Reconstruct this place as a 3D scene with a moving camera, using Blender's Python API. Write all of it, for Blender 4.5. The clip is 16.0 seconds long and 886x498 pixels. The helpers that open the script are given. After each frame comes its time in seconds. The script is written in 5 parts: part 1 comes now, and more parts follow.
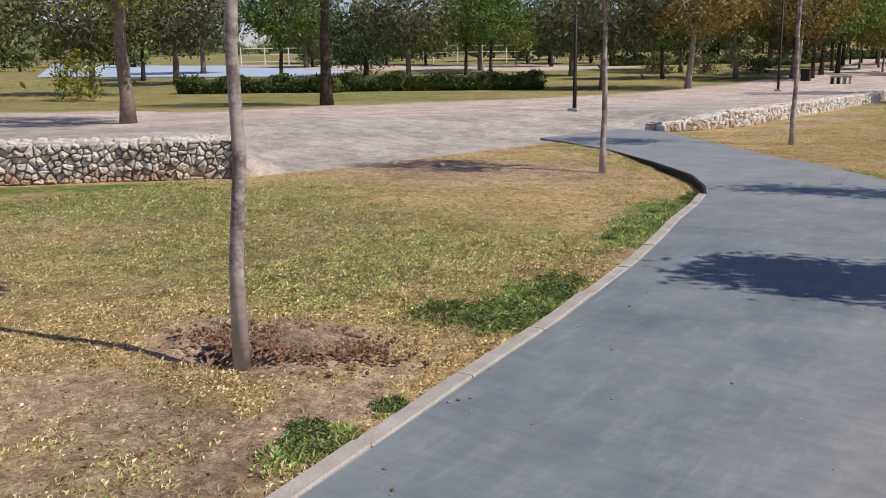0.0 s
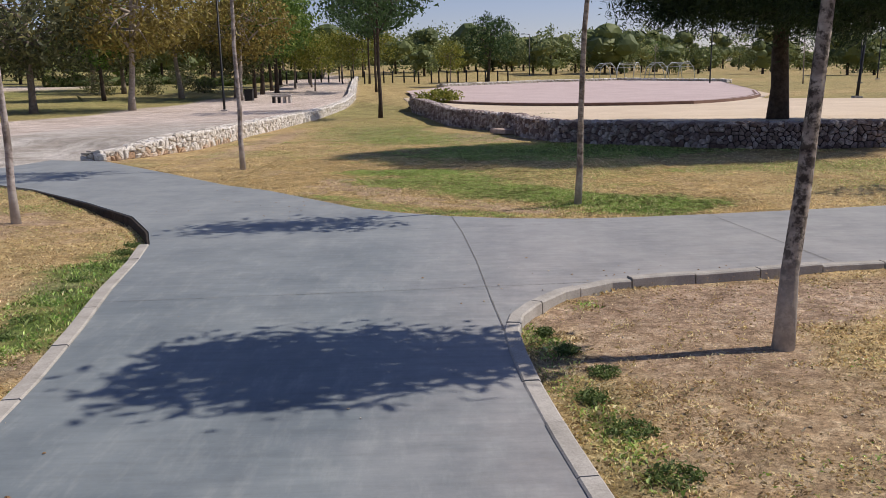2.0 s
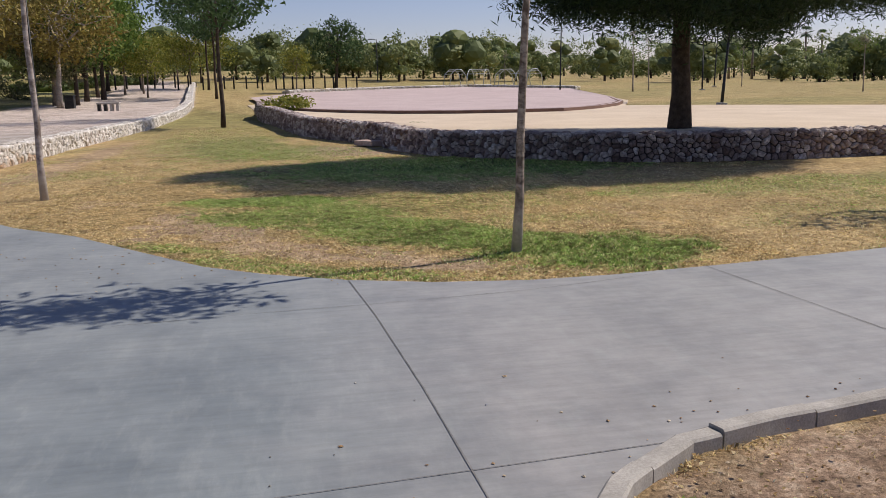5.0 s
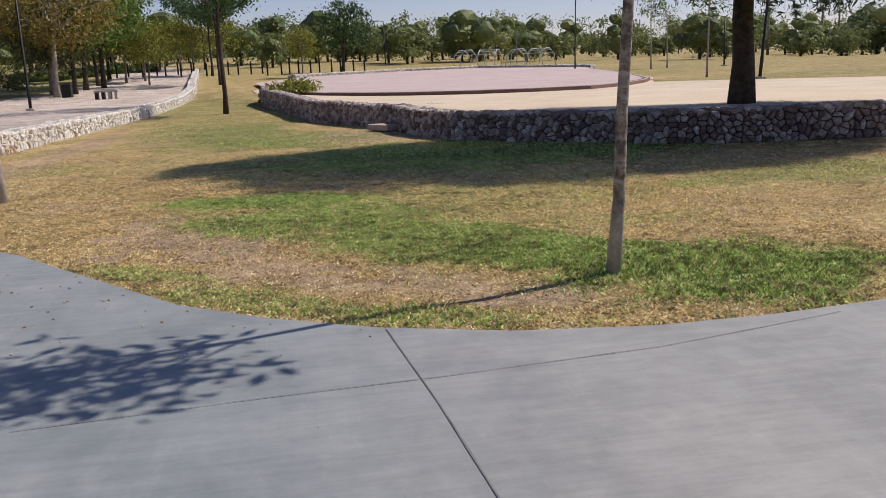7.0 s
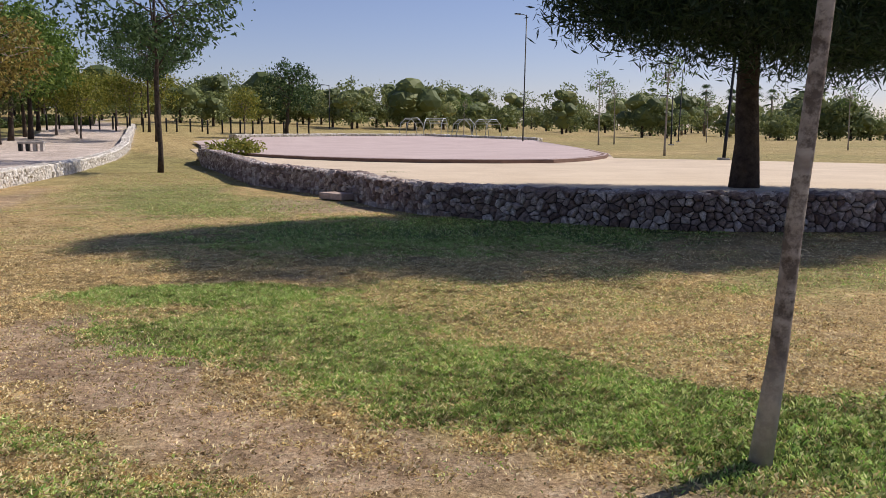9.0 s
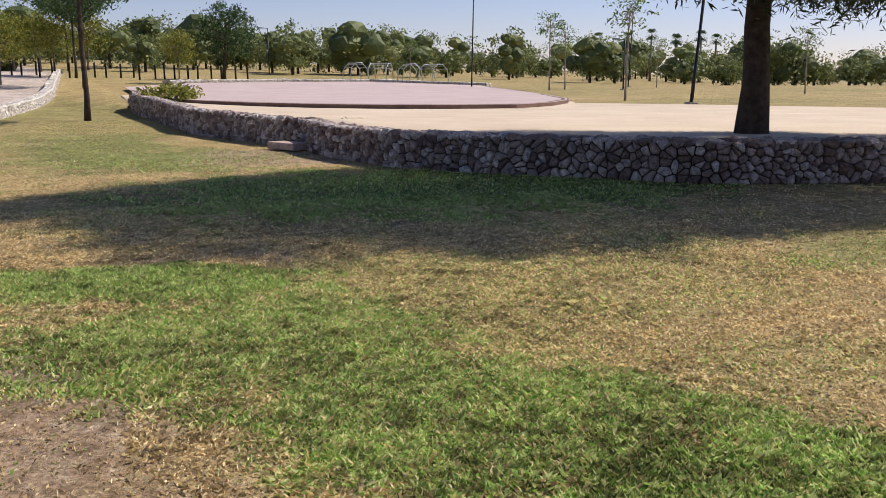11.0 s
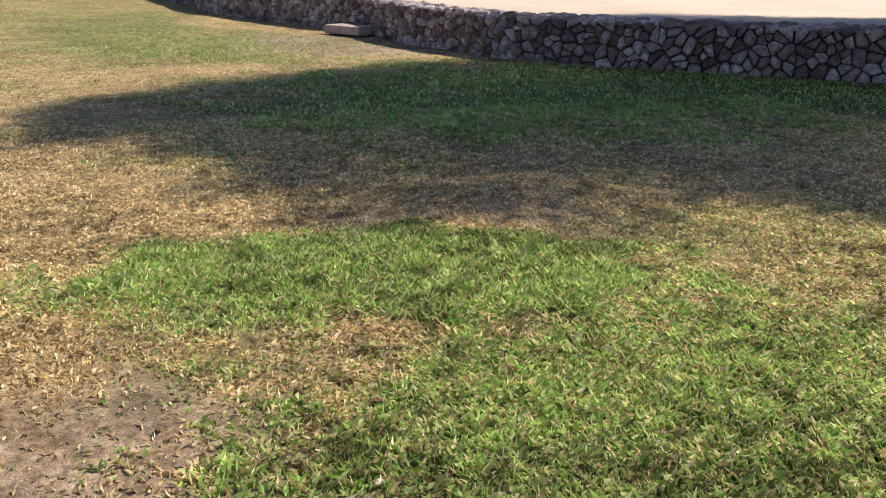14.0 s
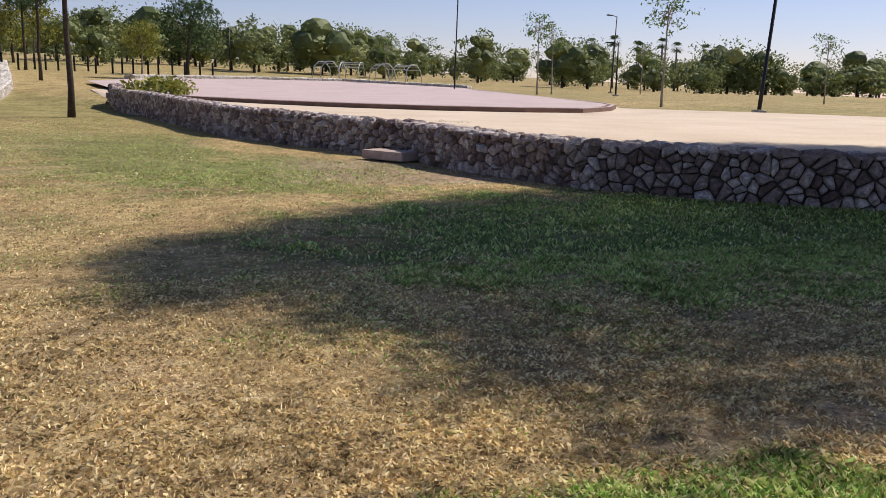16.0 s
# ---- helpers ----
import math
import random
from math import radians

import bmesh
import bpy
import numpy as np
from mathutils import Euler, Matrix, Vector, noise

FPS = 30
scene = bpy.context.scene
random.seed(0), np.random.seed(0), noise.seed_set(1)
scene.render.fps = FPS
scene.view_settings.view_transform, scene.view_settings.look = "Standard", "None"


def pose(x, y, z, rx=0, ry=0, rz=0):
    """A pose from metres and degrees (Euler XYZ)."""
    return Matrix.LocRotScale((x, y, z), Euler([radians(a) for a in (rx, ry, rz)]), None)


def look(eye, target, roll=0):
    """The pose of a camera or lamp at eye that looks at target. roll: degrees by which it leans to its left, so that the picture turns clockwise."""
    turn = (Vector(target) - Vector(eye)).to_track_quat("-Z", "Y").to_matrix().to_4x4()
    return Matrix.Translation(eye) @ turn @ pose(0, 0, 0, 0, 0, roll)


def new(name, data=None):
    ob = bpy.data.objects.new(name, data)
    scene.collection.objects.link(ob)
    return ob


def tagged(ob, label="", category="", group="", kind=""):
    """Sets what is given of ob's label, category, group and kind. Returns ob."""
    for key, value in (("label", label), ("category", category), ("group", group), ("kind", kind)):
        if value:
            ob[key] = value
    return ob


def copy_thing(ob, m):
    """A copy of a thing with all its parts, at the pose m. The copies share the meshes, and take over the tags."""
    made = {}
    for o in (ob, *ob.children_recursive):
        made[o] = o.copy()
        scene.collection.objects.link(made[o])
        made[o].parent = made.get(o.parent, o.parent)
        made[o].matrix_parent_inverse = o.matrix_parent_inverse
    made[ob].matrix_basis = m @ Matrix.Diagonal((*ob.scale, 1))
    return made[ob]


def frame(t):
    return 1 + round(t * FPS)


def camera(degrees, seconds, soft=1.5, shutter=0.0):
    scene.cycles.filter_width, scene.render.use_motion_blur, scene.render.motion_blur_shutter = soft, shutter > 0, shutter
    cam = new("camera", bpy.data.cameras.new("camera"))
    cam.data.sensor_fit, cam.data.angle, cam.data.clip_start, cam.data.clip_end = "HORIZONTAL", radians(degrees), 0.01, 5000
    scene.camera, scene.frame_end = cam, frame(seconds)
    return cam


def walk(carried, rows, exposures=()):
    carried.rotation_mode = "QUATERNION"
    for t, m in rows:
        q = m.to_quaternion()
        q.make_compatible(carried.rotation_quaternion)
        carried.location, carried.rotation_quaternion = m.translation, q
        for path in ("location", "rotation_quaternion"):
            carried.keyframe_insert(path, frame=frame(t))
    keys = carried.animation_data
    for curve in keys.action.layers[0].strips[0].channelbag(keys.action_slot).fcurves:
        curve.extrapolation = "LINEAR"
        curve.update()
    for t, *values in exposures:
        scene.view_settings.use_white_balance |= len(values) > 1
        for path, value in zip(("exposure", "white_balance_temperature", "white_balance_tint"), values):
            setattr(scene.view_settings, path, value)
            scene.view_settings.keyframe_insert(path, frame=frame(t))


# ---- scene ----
cam = camera(55.2, 16.0, 0.8)
PATH = [
    (0, (1.036, 0.265, 1.664), (-0.096, 1.865, 1.263), -0.9),
    (0.5, (0.843, 0.964, 1.639), (0.017, 2.737, 1.218), -1.9),
    (1, (0.721, 1.513, 1.654), (0.202, 3.396, 1.224), -1.6),
    (1.5, (0.657, 2.05, 1.66), (0.234, 3.961, 1.251), -2.5),
    (2, (0.567, 2.559, 1.658), (0.569, 4.522, 1.279), -1.4),
    (2.5, (0.518, 3.136, 1.654), (0.67, 5.095, 1.285), -2.3),
    (3, (0.379, 3.679, 1.656), (0.708, 5.617, 1.286), -0.9),
    (3.5, (0.366, 4.284, 1.628), (0.782, 6.204, 1.254), -2.4),
    (4, (0.264, 4.855, 1.624), (0.702, 6.766, 1.228), -0.4),
    (4.5, (0.253, 5.377, 1.63), (0.719, 7.277, 1.216), -0.8),
    (5, (0.208, 6.037, 1.631), (0.565, 7.969, 1.259), -1.3),
    (5.2, (0.18, 6.295, 1.633), (0.483, 8.239, 1.27), -1.7),
    (7.3, (0.24, 8.8, 1.45), (0.588, 10.726, 1.037), -2.8),
    (7.5, (0.21, 9.02, 1.44), (0.606, 10.936, 1.027), -2.1),
    (8, (0.22, 9.58, 1.435), (0.756, 11.452, 0.978), 0.3),
    (8.5, (0.15, 10.2, 1.465), (0.642, 12.112, 1.14), -0.2),
    (8.7, (0.125, 10.48, 1.47), (0.602, 12.406, 1.219), 0.1),
    (10.8, (0.243, 12.675, 1.371), (0.887, 14.53, 0.99), -0.3),
    (11, (0.152, 12.86, 1.365), (0.765, 14.726, 0.986), -0.0),
    (11.5, (-0.032, 13.311, 1.335), (0.38, 15.209, 0.859), -0.6),
    (12, (-0.247, 13.752, 1.301), (0.12, 15.652, 0.795), 1.6),
    (12.5, (-0.439, 14.226, 1.273), (0.186, 16.007, 0.611), 3.8),
    (13, (-0.637, 14.737, 1.272), (0.097, 16.523, 0.749), 3.1),
    (13.5, (-0.832, 15.225, 1.258), (-0.085, 16.97, 0.626), 3.7),
    (14, (-1.008, 15.777, 1.247), (-0.369, 17.562, 0.609), 0.7),
    (14.5, (-1.265, 16.23, 1.26), (-0.726, 18.076, 0.709), 4.3),
    (15, (-1.496, 16.774, 1.238), (-1.076, 18.69, 0.849), 1.4),
    (15.5, (-1.766, 17.208, 1.255), (-1.22, 19.102, 0.919), 1.2),
    (16, (-1.924, 17.636, 1.205), (-1.176, 19.453, 0.835), 1.3),
]
walk(cam, [(t, look(eye, target, roll)) for t, eye, target, roll in PATH],
     [(0, 0.03), (5, 0.02), (8.7, 0.10), (10.8, 0.2), (12.5, 0.46), (14, 0.50), (14.5, 0.3), (15, 0.24), (16, 0.22)])

# ---- world, sun and exposure ----
SUN_EL, SUN_AZ = radians(50), math.atan2(0.98, 0.18)   # azimuth from +y towards +x
world = bpy.data.worlds.new("sky")
scene.world = world
world.use_nodes = True
wn = world.node_tree.nodes
sky = wn.new("ShaderNodeTexSky")
sky.sky_type, sky.sun_disc = "NISHITA", False
sky.sun_elevation, sky.sun_rotation = SUN_EL, SUN_AZ
sky.dust_density, sky.ozone_density, sky.air_density = 0.2, 4.0, 1.0
haze = wn.new("ShaderNodeMix")
haze.data_type, haze.blend_type = "RGBA", "MULTIPLY"
haze.inputs[0].default_value, haze.inputs[7].default_value = 1.0, (1.17, 0.98, 1.10, 1)
world.node_tree.links.new(sky.outputs[0], haze.inputs[6])
world.node_tree.links.new(haze.outputs[2], wn["Background"].inputs[0])
wn["Background"].inputs[1].default_value = 0.083
sun_data = bpy.data.lights.new("sun", "SUN")
sun_data.energy, sun_data.angle, sun_data.color = 4.5, radians(0.53), (1.0, 0.91, 0.81)
sun = new("sun", sun_data)
to_sun = Vector((math.sin(SUN_AZ) * math.cos(SUN_EL), math.cos(SUN_AZ) * math.cos(SUN_EL), math.sin(SUN_EL)))
sun.matrix_world = look(tuple(to_sun * 60), (0, 0, 0))
scene.view_settings.exposure = 0.0


# ---- small tools ----
rng = np.random.default_rng(7)


def mesh_of(name, verts, faces, smooth=False):
    me = bpy.data.meshes.new(name)
    me.from_pydata([tuple(v) for v in verts], [], faces)
    me.update()
    if smooth:
        me.polygons.foreach_set("use_smooth", [True] * len(me.polygons))
    return me


def part(name, data, material, parent, label=""):
    """Links a mesh or a bmesh as one mesh object under a thing or a part."""
    if isinstance(data, bmesh.types.BMesh):
        me = bpy.data.meshes.new(name)
        data.to_mesh(me)
        data.free()
    else:
        me = data
    if not me.materials:
        me.materials.append(material)
    ob = new(name, me)
    ob.parent = parent
    if label:
        ob["label"] = label
    return ob


def thing(name, label, category, group="", kind="", at=None):
    ob = new(name)
    ob.empty_display_size = 0.2
    if at is not None:
        ob.matrix_basis = at
    return tagged(ob, label, category, group, kind)


def box_bm(sx, sy, sz, at=(0, 0, 0), bevel=0.01, rot=None):
    bm = bmesh.new()
    m = Matrix.Translation(at) @ (rot or Matrix()) @ Matrix.Diagonal((sx, sy, sz, 1))
    bmesh.ops.create_cube(bm, size=1, matrix=m)
    if bevel:
        bmesh.ops.bevel(bm, geom=bm.edges[:], offset=bevel, segments=2, affect="EDGES", profile=0.6)
    return bm


def tube(points, radii, sides=8, close=True):
    """Vertices and faces of a round tube along points."""
    pts = [Vector(p) for p in points]
    verts, faces = [], []
    for i, p in enumerate(pts):
        d = (pts[min(i + 1, len(pts) - 1)] - pts[max(i - 1, 0)]).normalized()
        a = d.cross(Vector((0.31, 0.95, 0.05))).normalized()
        b = d.cross(a)
        for k in range(sides):
            w = 2 * math.pi * k / sides
            verts.append(p + (a * math.cos(w) + b * math.sin(w)) * radii[i])
    for i in range(len(pts) - 1):
        for k in range(sides):
            j = (k + 1) % sides
            faces.append((i * sides + k, i * sides + j, (i + 1) * sides + j, (i + 1) * sides + k))
    if close:
        faces.append(tuple(range(sides))[::-1])
        faces.append(tuple((len(pts) - 1) * sides + k for k in range(sides)))
    return verts, faces


def join(pieces):
    verts, faces = [], []
    for v, f in pieces:
        o = len(verts)
        verts += list(v)
        faces += [tuple(i + o for i in q) for q in f]
    return verts, faces


def lattice(ix, iy, seed):
    h = (ix * 374761393 + iy * 668265263 + seed * 974711) & 0x7FFFFFFF
    h = ((h ^ (h >> 13)) * 1274126177) & 0x7FFFFFFF
    return ((h ^ (h >> 16)) & 0xFFFF) / 65535.0


def value_noise(x, y, size, seed):
    """Smooth noise of 0 to 1 over the plan, for numpy arrays."""
    x, y = np.asarray(x, float) / size, np.asarray(y, float) / size
    ix, iy = np.floor(x).astype(np.int64), np.floor(y).astype(np.int64)
    fx, fy = x - ix, y - iy
    fx, fy = fx * fx * (3 - 2 * fx), fy * fy * (3 - 2 * fy)
    a, b = lattice(ix, iy, seed), lattice(ix + 1, iy, seed)
    c, d = lattice(ix, iy + 1, seed), lattice(ix + 1, iy + 1, seed)
    return (a * (1 - fx) + b * fx) * (1 - fy) + (c * (1 - fx) + d * fx) * fy


def ease(a, b, x):
    t = np.clip((np.asarray(x, float) - a) / (b - a), 0, 1)
    return t * t * (3 - 2 * t)


def signed_side(line, x, y):
    """Distance from a polyline (positive on its left) and the y of the nearest place on it."""
    x, y = np.asarray(x, float), np.asarray(y, float)
    best, d, py = np.full(x.shape, 1e9), np.zeros(x.shape), np.zeros(x.shape)
    for (ax, ay), (bx, by) in zip(line, line[1:]):
        ux, uy = bx - ax, by - ay
        t = np.clip(((x - ax) * ux + (y - ay) * uy) / (ux * ux + uy * uy), 0, 1)
        qx, qy = ax + t * ux, ay + t * uy
        e = np.hypot(x - qx, y - qy)
        near = e < best - 1e-9
        s = np.where(ux * (y - ay) - uy * (x - ax) > 0, e, -e)
        best, d, py = np.where(near, e, best), np.where(near, s, d), np.where(near, qy, py)
    return d, py


def inside(poly, x, y):
    x, y = np.asarray(x, float), np.asarray(y, float)
    r = np.zeros(x.shape, bool)
    for (ax, ay), (bx, by) in zip(poly, poly[1:] + poly[:1]):
        if ay == by:
            continue
        r ^= ((ay > y) != (by > y)) & (x < (bx - ax) * (y - ay) / (by - ay) + ax)
    return r


# ---- the plan ----
# front of the raised gravel promenade, and the wall line of the raised court
FRONT = [(-40, -18), (-13.1, 7.6), (-10.4, 10.15), (-9.4, 13.5), (-9.2, 16), (-8.9, 18.8), (-7.9, 23.75), (-7.1, 25.2), (-6.45, 27.5), (-6.3, 36), (-6.15, 48), (-6.0, 70), (-9.0, 105), (-20, 150)]
EDGE = [(-6, 70), (-1.2, 58), (-0.5, 52.5), (0.95, 38.5), (2.6, 33.0), (3.2, 31.9), (3.12, 30.7), (3.25, 29.2), (3.85, 27), (5.4, 25), (7.6, 23.1), (11.0, 22.3), (15.3, 22.2), (40, 21.0), (90, 18)]
PATH_LEFT = [(-1.0, -4), (-1.15, 0), (-1.24, 2.37), (-1.29, 2.85), (-1.43, 4.2), (-1.53, 5.3), (-1.80, 7.3), (-2.0, 8.4), (-2.25, 9.6), (-2.45, 10.8), (-2.65, 11.75), (-2.95, 12.6), (-3.6, 13.9), (-4.85, 15.5), (-6.7, 17.6), (-8.6, 19.2)]
PATH_FAR = [(-9.7, 19.9), (-9.2, 23.9), (-7.7, 23.55), (-5.0, 19.95), (-3.2, 17.45), (-2.26, 16.5), (-1.4, 15.3), (-0.6, 14.2), (0, 13.68), (0.67, 13.25), (1.4, 12.95), (2.2, 12.8), (2.95, 12.8), (3.9, 12.9), (5, 13.05), (6.6, 13.3), (8, 13.5), (14, 14.5), (24, 16.2)]
PATH_RIGHT = [(24, 12.7), (14, 11.2), (8, 10.4), (5.3, 10.07), (4.1, 9.95), (3.04, 9.75), (2.47, 9.65), (1.93, 9.5), (1.47, 9.15), (1.18, 8.74), (1.04, 8.45), (0.97, 8.1), (0.97, 7.6), (1.0, 7.0), (1.06, 6.3), (1.14, 5.6), (1.33, 4), (1.55, 2), (1.75, 0), (2.1, -4)]
PATH_OUTLINE = PATH_LEFT + PATH_FAR + PATH_RIGHT


def ground_z(x, y):
    d, py = signed_side(FRONT, x, y)
    low = py < 17
    w = np.where(low, 1 - ease(9.9, 11.6, py), ease(23.9, 26.5, py))
    top = np.where(low, 0.62, 0.47)
    z = np.where(d > 0, top * (w * ease(0.1, 0.35, d) + (1 - w) * ease(0.3, 6.5, d)), 0.0)
    e, pe = signed_side(EDGE, x, y)
    z = np.maximum(z, 0.58 * np.where(pe > 57.5, ease(-2.5, 3.0, e), ease(0.15, 0.4, e)) + 0.015 * np.clip(e - 12, 0, 55))
    v = np.maximum(0, -0.6 * np.asarray(x) + 0.8 * np.asarray(y) - 42)
    return z + 0.042 * v * v / (v + 15)


def gz(x, y):
    return float(ground_z(np.array([x]), np.array([y]))[0])


def spots(x, y, rows):
    """Largest of soft elliptical spots: x, y, half-length, half-width, turn in degrees, strength."""
    r = np.zeros(np.shape(x))
    wob = 0.45 * (value_noise(x, y, 0.5, 3) - 0.5) + 0.5 * (value_noise(x, y, 0.17, 4) - 0.5)
    for cx, cy, a, b, turn, s in rows:
        c, n = math.cos(radians(turn)), math.sin(radians(turn))
        u, v = ((x - cx) * c + (y - cy) * n) / a, (-(x - cx) * n + (y - cy) * c) / b
        r = np.maximum(r, s * (1 - ease(0.65, 1.25, np.sqrt(u * u + v * v) + wob)))
    return r


# spot at (5.2, 23.4): deep green turf, darkened further to paint in pine shade
CLOVER_AND_PINE_SHADE = [(3.25, 14.0, 1.25, 0.85, -6, 1.0), (2.2, 14.95, 1.1, 0.6, -30, 1.0), (1.3, 16.0, 1.5, 0.7, -42, 0.7), (0.4, 17.2, 1.2, 0.9, -30, 0.4), (-2.0, 5.75, 0.45, 0.9, 5, 0.7), (5.2, 23.4, 3.4, 2.6, 0, 0.9), (-2.4, 9.8, 0.35, 2.0, 12, 0.5)]
GREEN = [(-0.1, 19.1, 1.35, 0.66, -12, 1.0), (0.35, 17.4, 1.5, 1.15, -30, 0.82), (1.35, 16.0, 1.7, 0.8, -42, 0.84), (2.2, 14.95, 1.15, 0.65, -30, 0.95), (3.25, 14.0, 1.3, 0.9, -6, 1.0), (-1.0, 15.35, 0.7, 0.24, -40, 0.55),
         (0.05, 14.05, 1.1, 0.26, -38, 0.5), (0.95, 13.45, 0.8, 0.26, -25, 0.6), (3.9, 24.0, 4.6, 2.8, 0, 0.95), (0.3, 30.0, 2.8, 2.8, 0, 0.7), (-1.2, 34, 1.8, 5, 0, 0.65), (-12.6, 6.9, 3.6, 0.5, 43, 0.85),
         (-2.0, 40, 2.5, 12, 0, 0.5), (8, 18.6, 3.5, 1.1, 5, 0.5), (12, 17, 4, 1.2, 8, 0.55), (-2.0, 5.75, 0.42, 0.85, 5, 1.0), (-1.62, 2.85, 0.22, 0.4, 0, 0.9), (-1.6, 3.42, 0.1, 0.14, 0, 0.8),
         (-2.55, 9.8, 0.5, 2.2, 12, 0.95), (-5, 6.5, 3.0, 2.5, 0, 0.5), (-9, 7.5, 3, 2, 40, 0.6), (1.38, 6.6, 0.16, 1.0, 8, 0.5), (1.22, 8.05, 0.14, 0.5, 10, 0.7), (1.7, 8.9, 0.2, 0.12, 30, 0.7), (-7.8, 18.6, 1.2, 0.25, 40, 0.8)]
BARE = [(-1.2, 17.7, 0.55, 0.7, 0, 0.75), (-0.7, 16.6, 1.3, 0.75, -35, 0.8), (2.0, 28.9, 1.6, 1.1, -10, 0.75), (-1.85, 3.2, 0.35, 1.3, 5, 0.85), (-2.7, 2.6, 1.2, 0.5, 0, 0.7), (3.0, 8.9, 1.6, 0.7, 10, 0.9), (2.2, 7.9, 0.9, 1.0, 0, 0.75), (-3.0, 3.9, 0.95, 0.55, 10, 1.0), (-7.0, 13.2, 2.8, 2.0, 20, 0.75), (2.45, 8.35, 0.9, 0.5, 0, 0.8), (0.55, 14.7, 1.7, 0.42, -36, 0.7), (1.6, 22.6, 1.3, 0.6, -20, 0.3), (-2.0, 2.3, 0.9, 0.9, 0, 0.6), (2.4, 6.3, 1.0, 1.5, 0, 0.55), (2.2, 8.8, 1.2, 0.6, 20, 0.85),
        (-2.05, 7.6, 0.18, 0.4, 10, 0.8), (1.9, 30.6, 1.2, 1.3, 0, 0.6), (-1.25, 16.8, 0.75, 0.95, 10, 0.7), (-0.4, 15.7, 1.0, 0.45, -38, 0.65), (-2.3, 19.6, 0.7, 0.7, 0, 0.5), (1.75, 13.75, 0.7, 0.32, -25, 0.7), (-5.0, 30, 0.5, 8, 0, 0.6)]


def green_at(x, y):
    base = 0.28 * ease(0.45, 0.75, 0.6 * value_noise(x, y, 2.3, 11) + 0.4 * value_noise(x, y, 0.6, 12))
    return np.clip(np.maximum(base, spots(x, y, GREEN)), 0, 1)


def bare_at(x, y):
    base = 0.3 * ease(0.6, 0.85, 0.5 * value_noise(x, y, 1.4, 21) + 0.5 * value_noise(x, y, 0.35, 22))
    return np.clip(np.maximum(base, spots(x, y, BARE)), 0, 1)


# ---- materials ----
def material(name, rough=0.85, metal=0.0):
    m = bpy.data.materials.new(name)
    m.use_nodes = True
    b = m.node_tree.nodes["Principled BSDF"]
    b.inputs["Roughness"].default_value, b.inputs["Metallic"].default_value = rough, metal
    b.inputs["Specular IOR Level"].default_value = 0.3
    return m, m.node_tree.nodes, m.node_tree.links, b


def noise_node(n, l, scale, detail=4, rough=0.6, coords="Object"):
    tc, t = n.new("ShaderNodeTexCoord"), n.new("ShaderNodeTexNoise")
    t.inputs["Scale"].default_value, t.inputs["Detail"].default_value, t.inputs["Roughness"].default_value = scale, detail, rough
    l.new(tc.outputs[coords], t.inputs["Vector"])
    return t


def ramp(n, l, source, stops):
    r = n.new("ShaderNodeValToRGB")
    while len(r.color_ramp.elements) < len(stops):
        r.color_ramp.elements.new(0.5)
    for e, (p, c) in zip(r.color_ramp.elements, stops):
        e.position, e.color = p, (*c, 1)
    l.new(source, r.inputs[0])
    return r


def mix(n, l, fac, a, b, kind="MIX"):
    x = n.new("ShaderNodeMix")
    x.data_type, x.blend_type = "RGBA", kind
    for s, v in ((x.inputs[0], fac), (x.inputs[6], a), (x.inputs[7], b)):
        if isinstance(v, (int, float)):
            s.default_value = v
        elif isinstance(v, tuple):
            s.default_value = (*v, 1)
        else:
            l.new(v, s)
    return x.outputs[2]


def bump(n, l, b, height, strength, distance):
    x = n.new("ShaderNodeBump")
    x.inputs["Strength"].default_value, x.inputs["Distance"].default_value = strength, distance
    l.new(height, x.inputs["Height"])
    l.new(x.outputs[0], b.inputs["Normal"])


def plain(name, dark, light, scale=6, rough=0.85, metal=0.0, relief=0.3, distance=0.01, fine=60):
    """A surface that varies between two colours at two scales, with fine relief."""
    m, n, l, b = material(name, rough, metal)
    a, c = noise_node(n, l, scale, 5), noise_node(n, l, fine, 3)
    col = ramp(n, l, a.outputs[0], [(0.3, dark), (0.7, light)])
    out = mix(n, l, 0.35, col.outputs[0], mix(n, l, 1.0, col.outputs[0], ramp(n, l, c.outputs[0], [(0.3, (0.45, 0.45, 0.45)), (0.7, (1.3, 1.3, 1.3))]).outputs[0], "MULTIPLY"))
    l.new(out, b.inputs["Base Color"])
    bump(n, l, b, c.outputs[0], relief, distance)
    return m


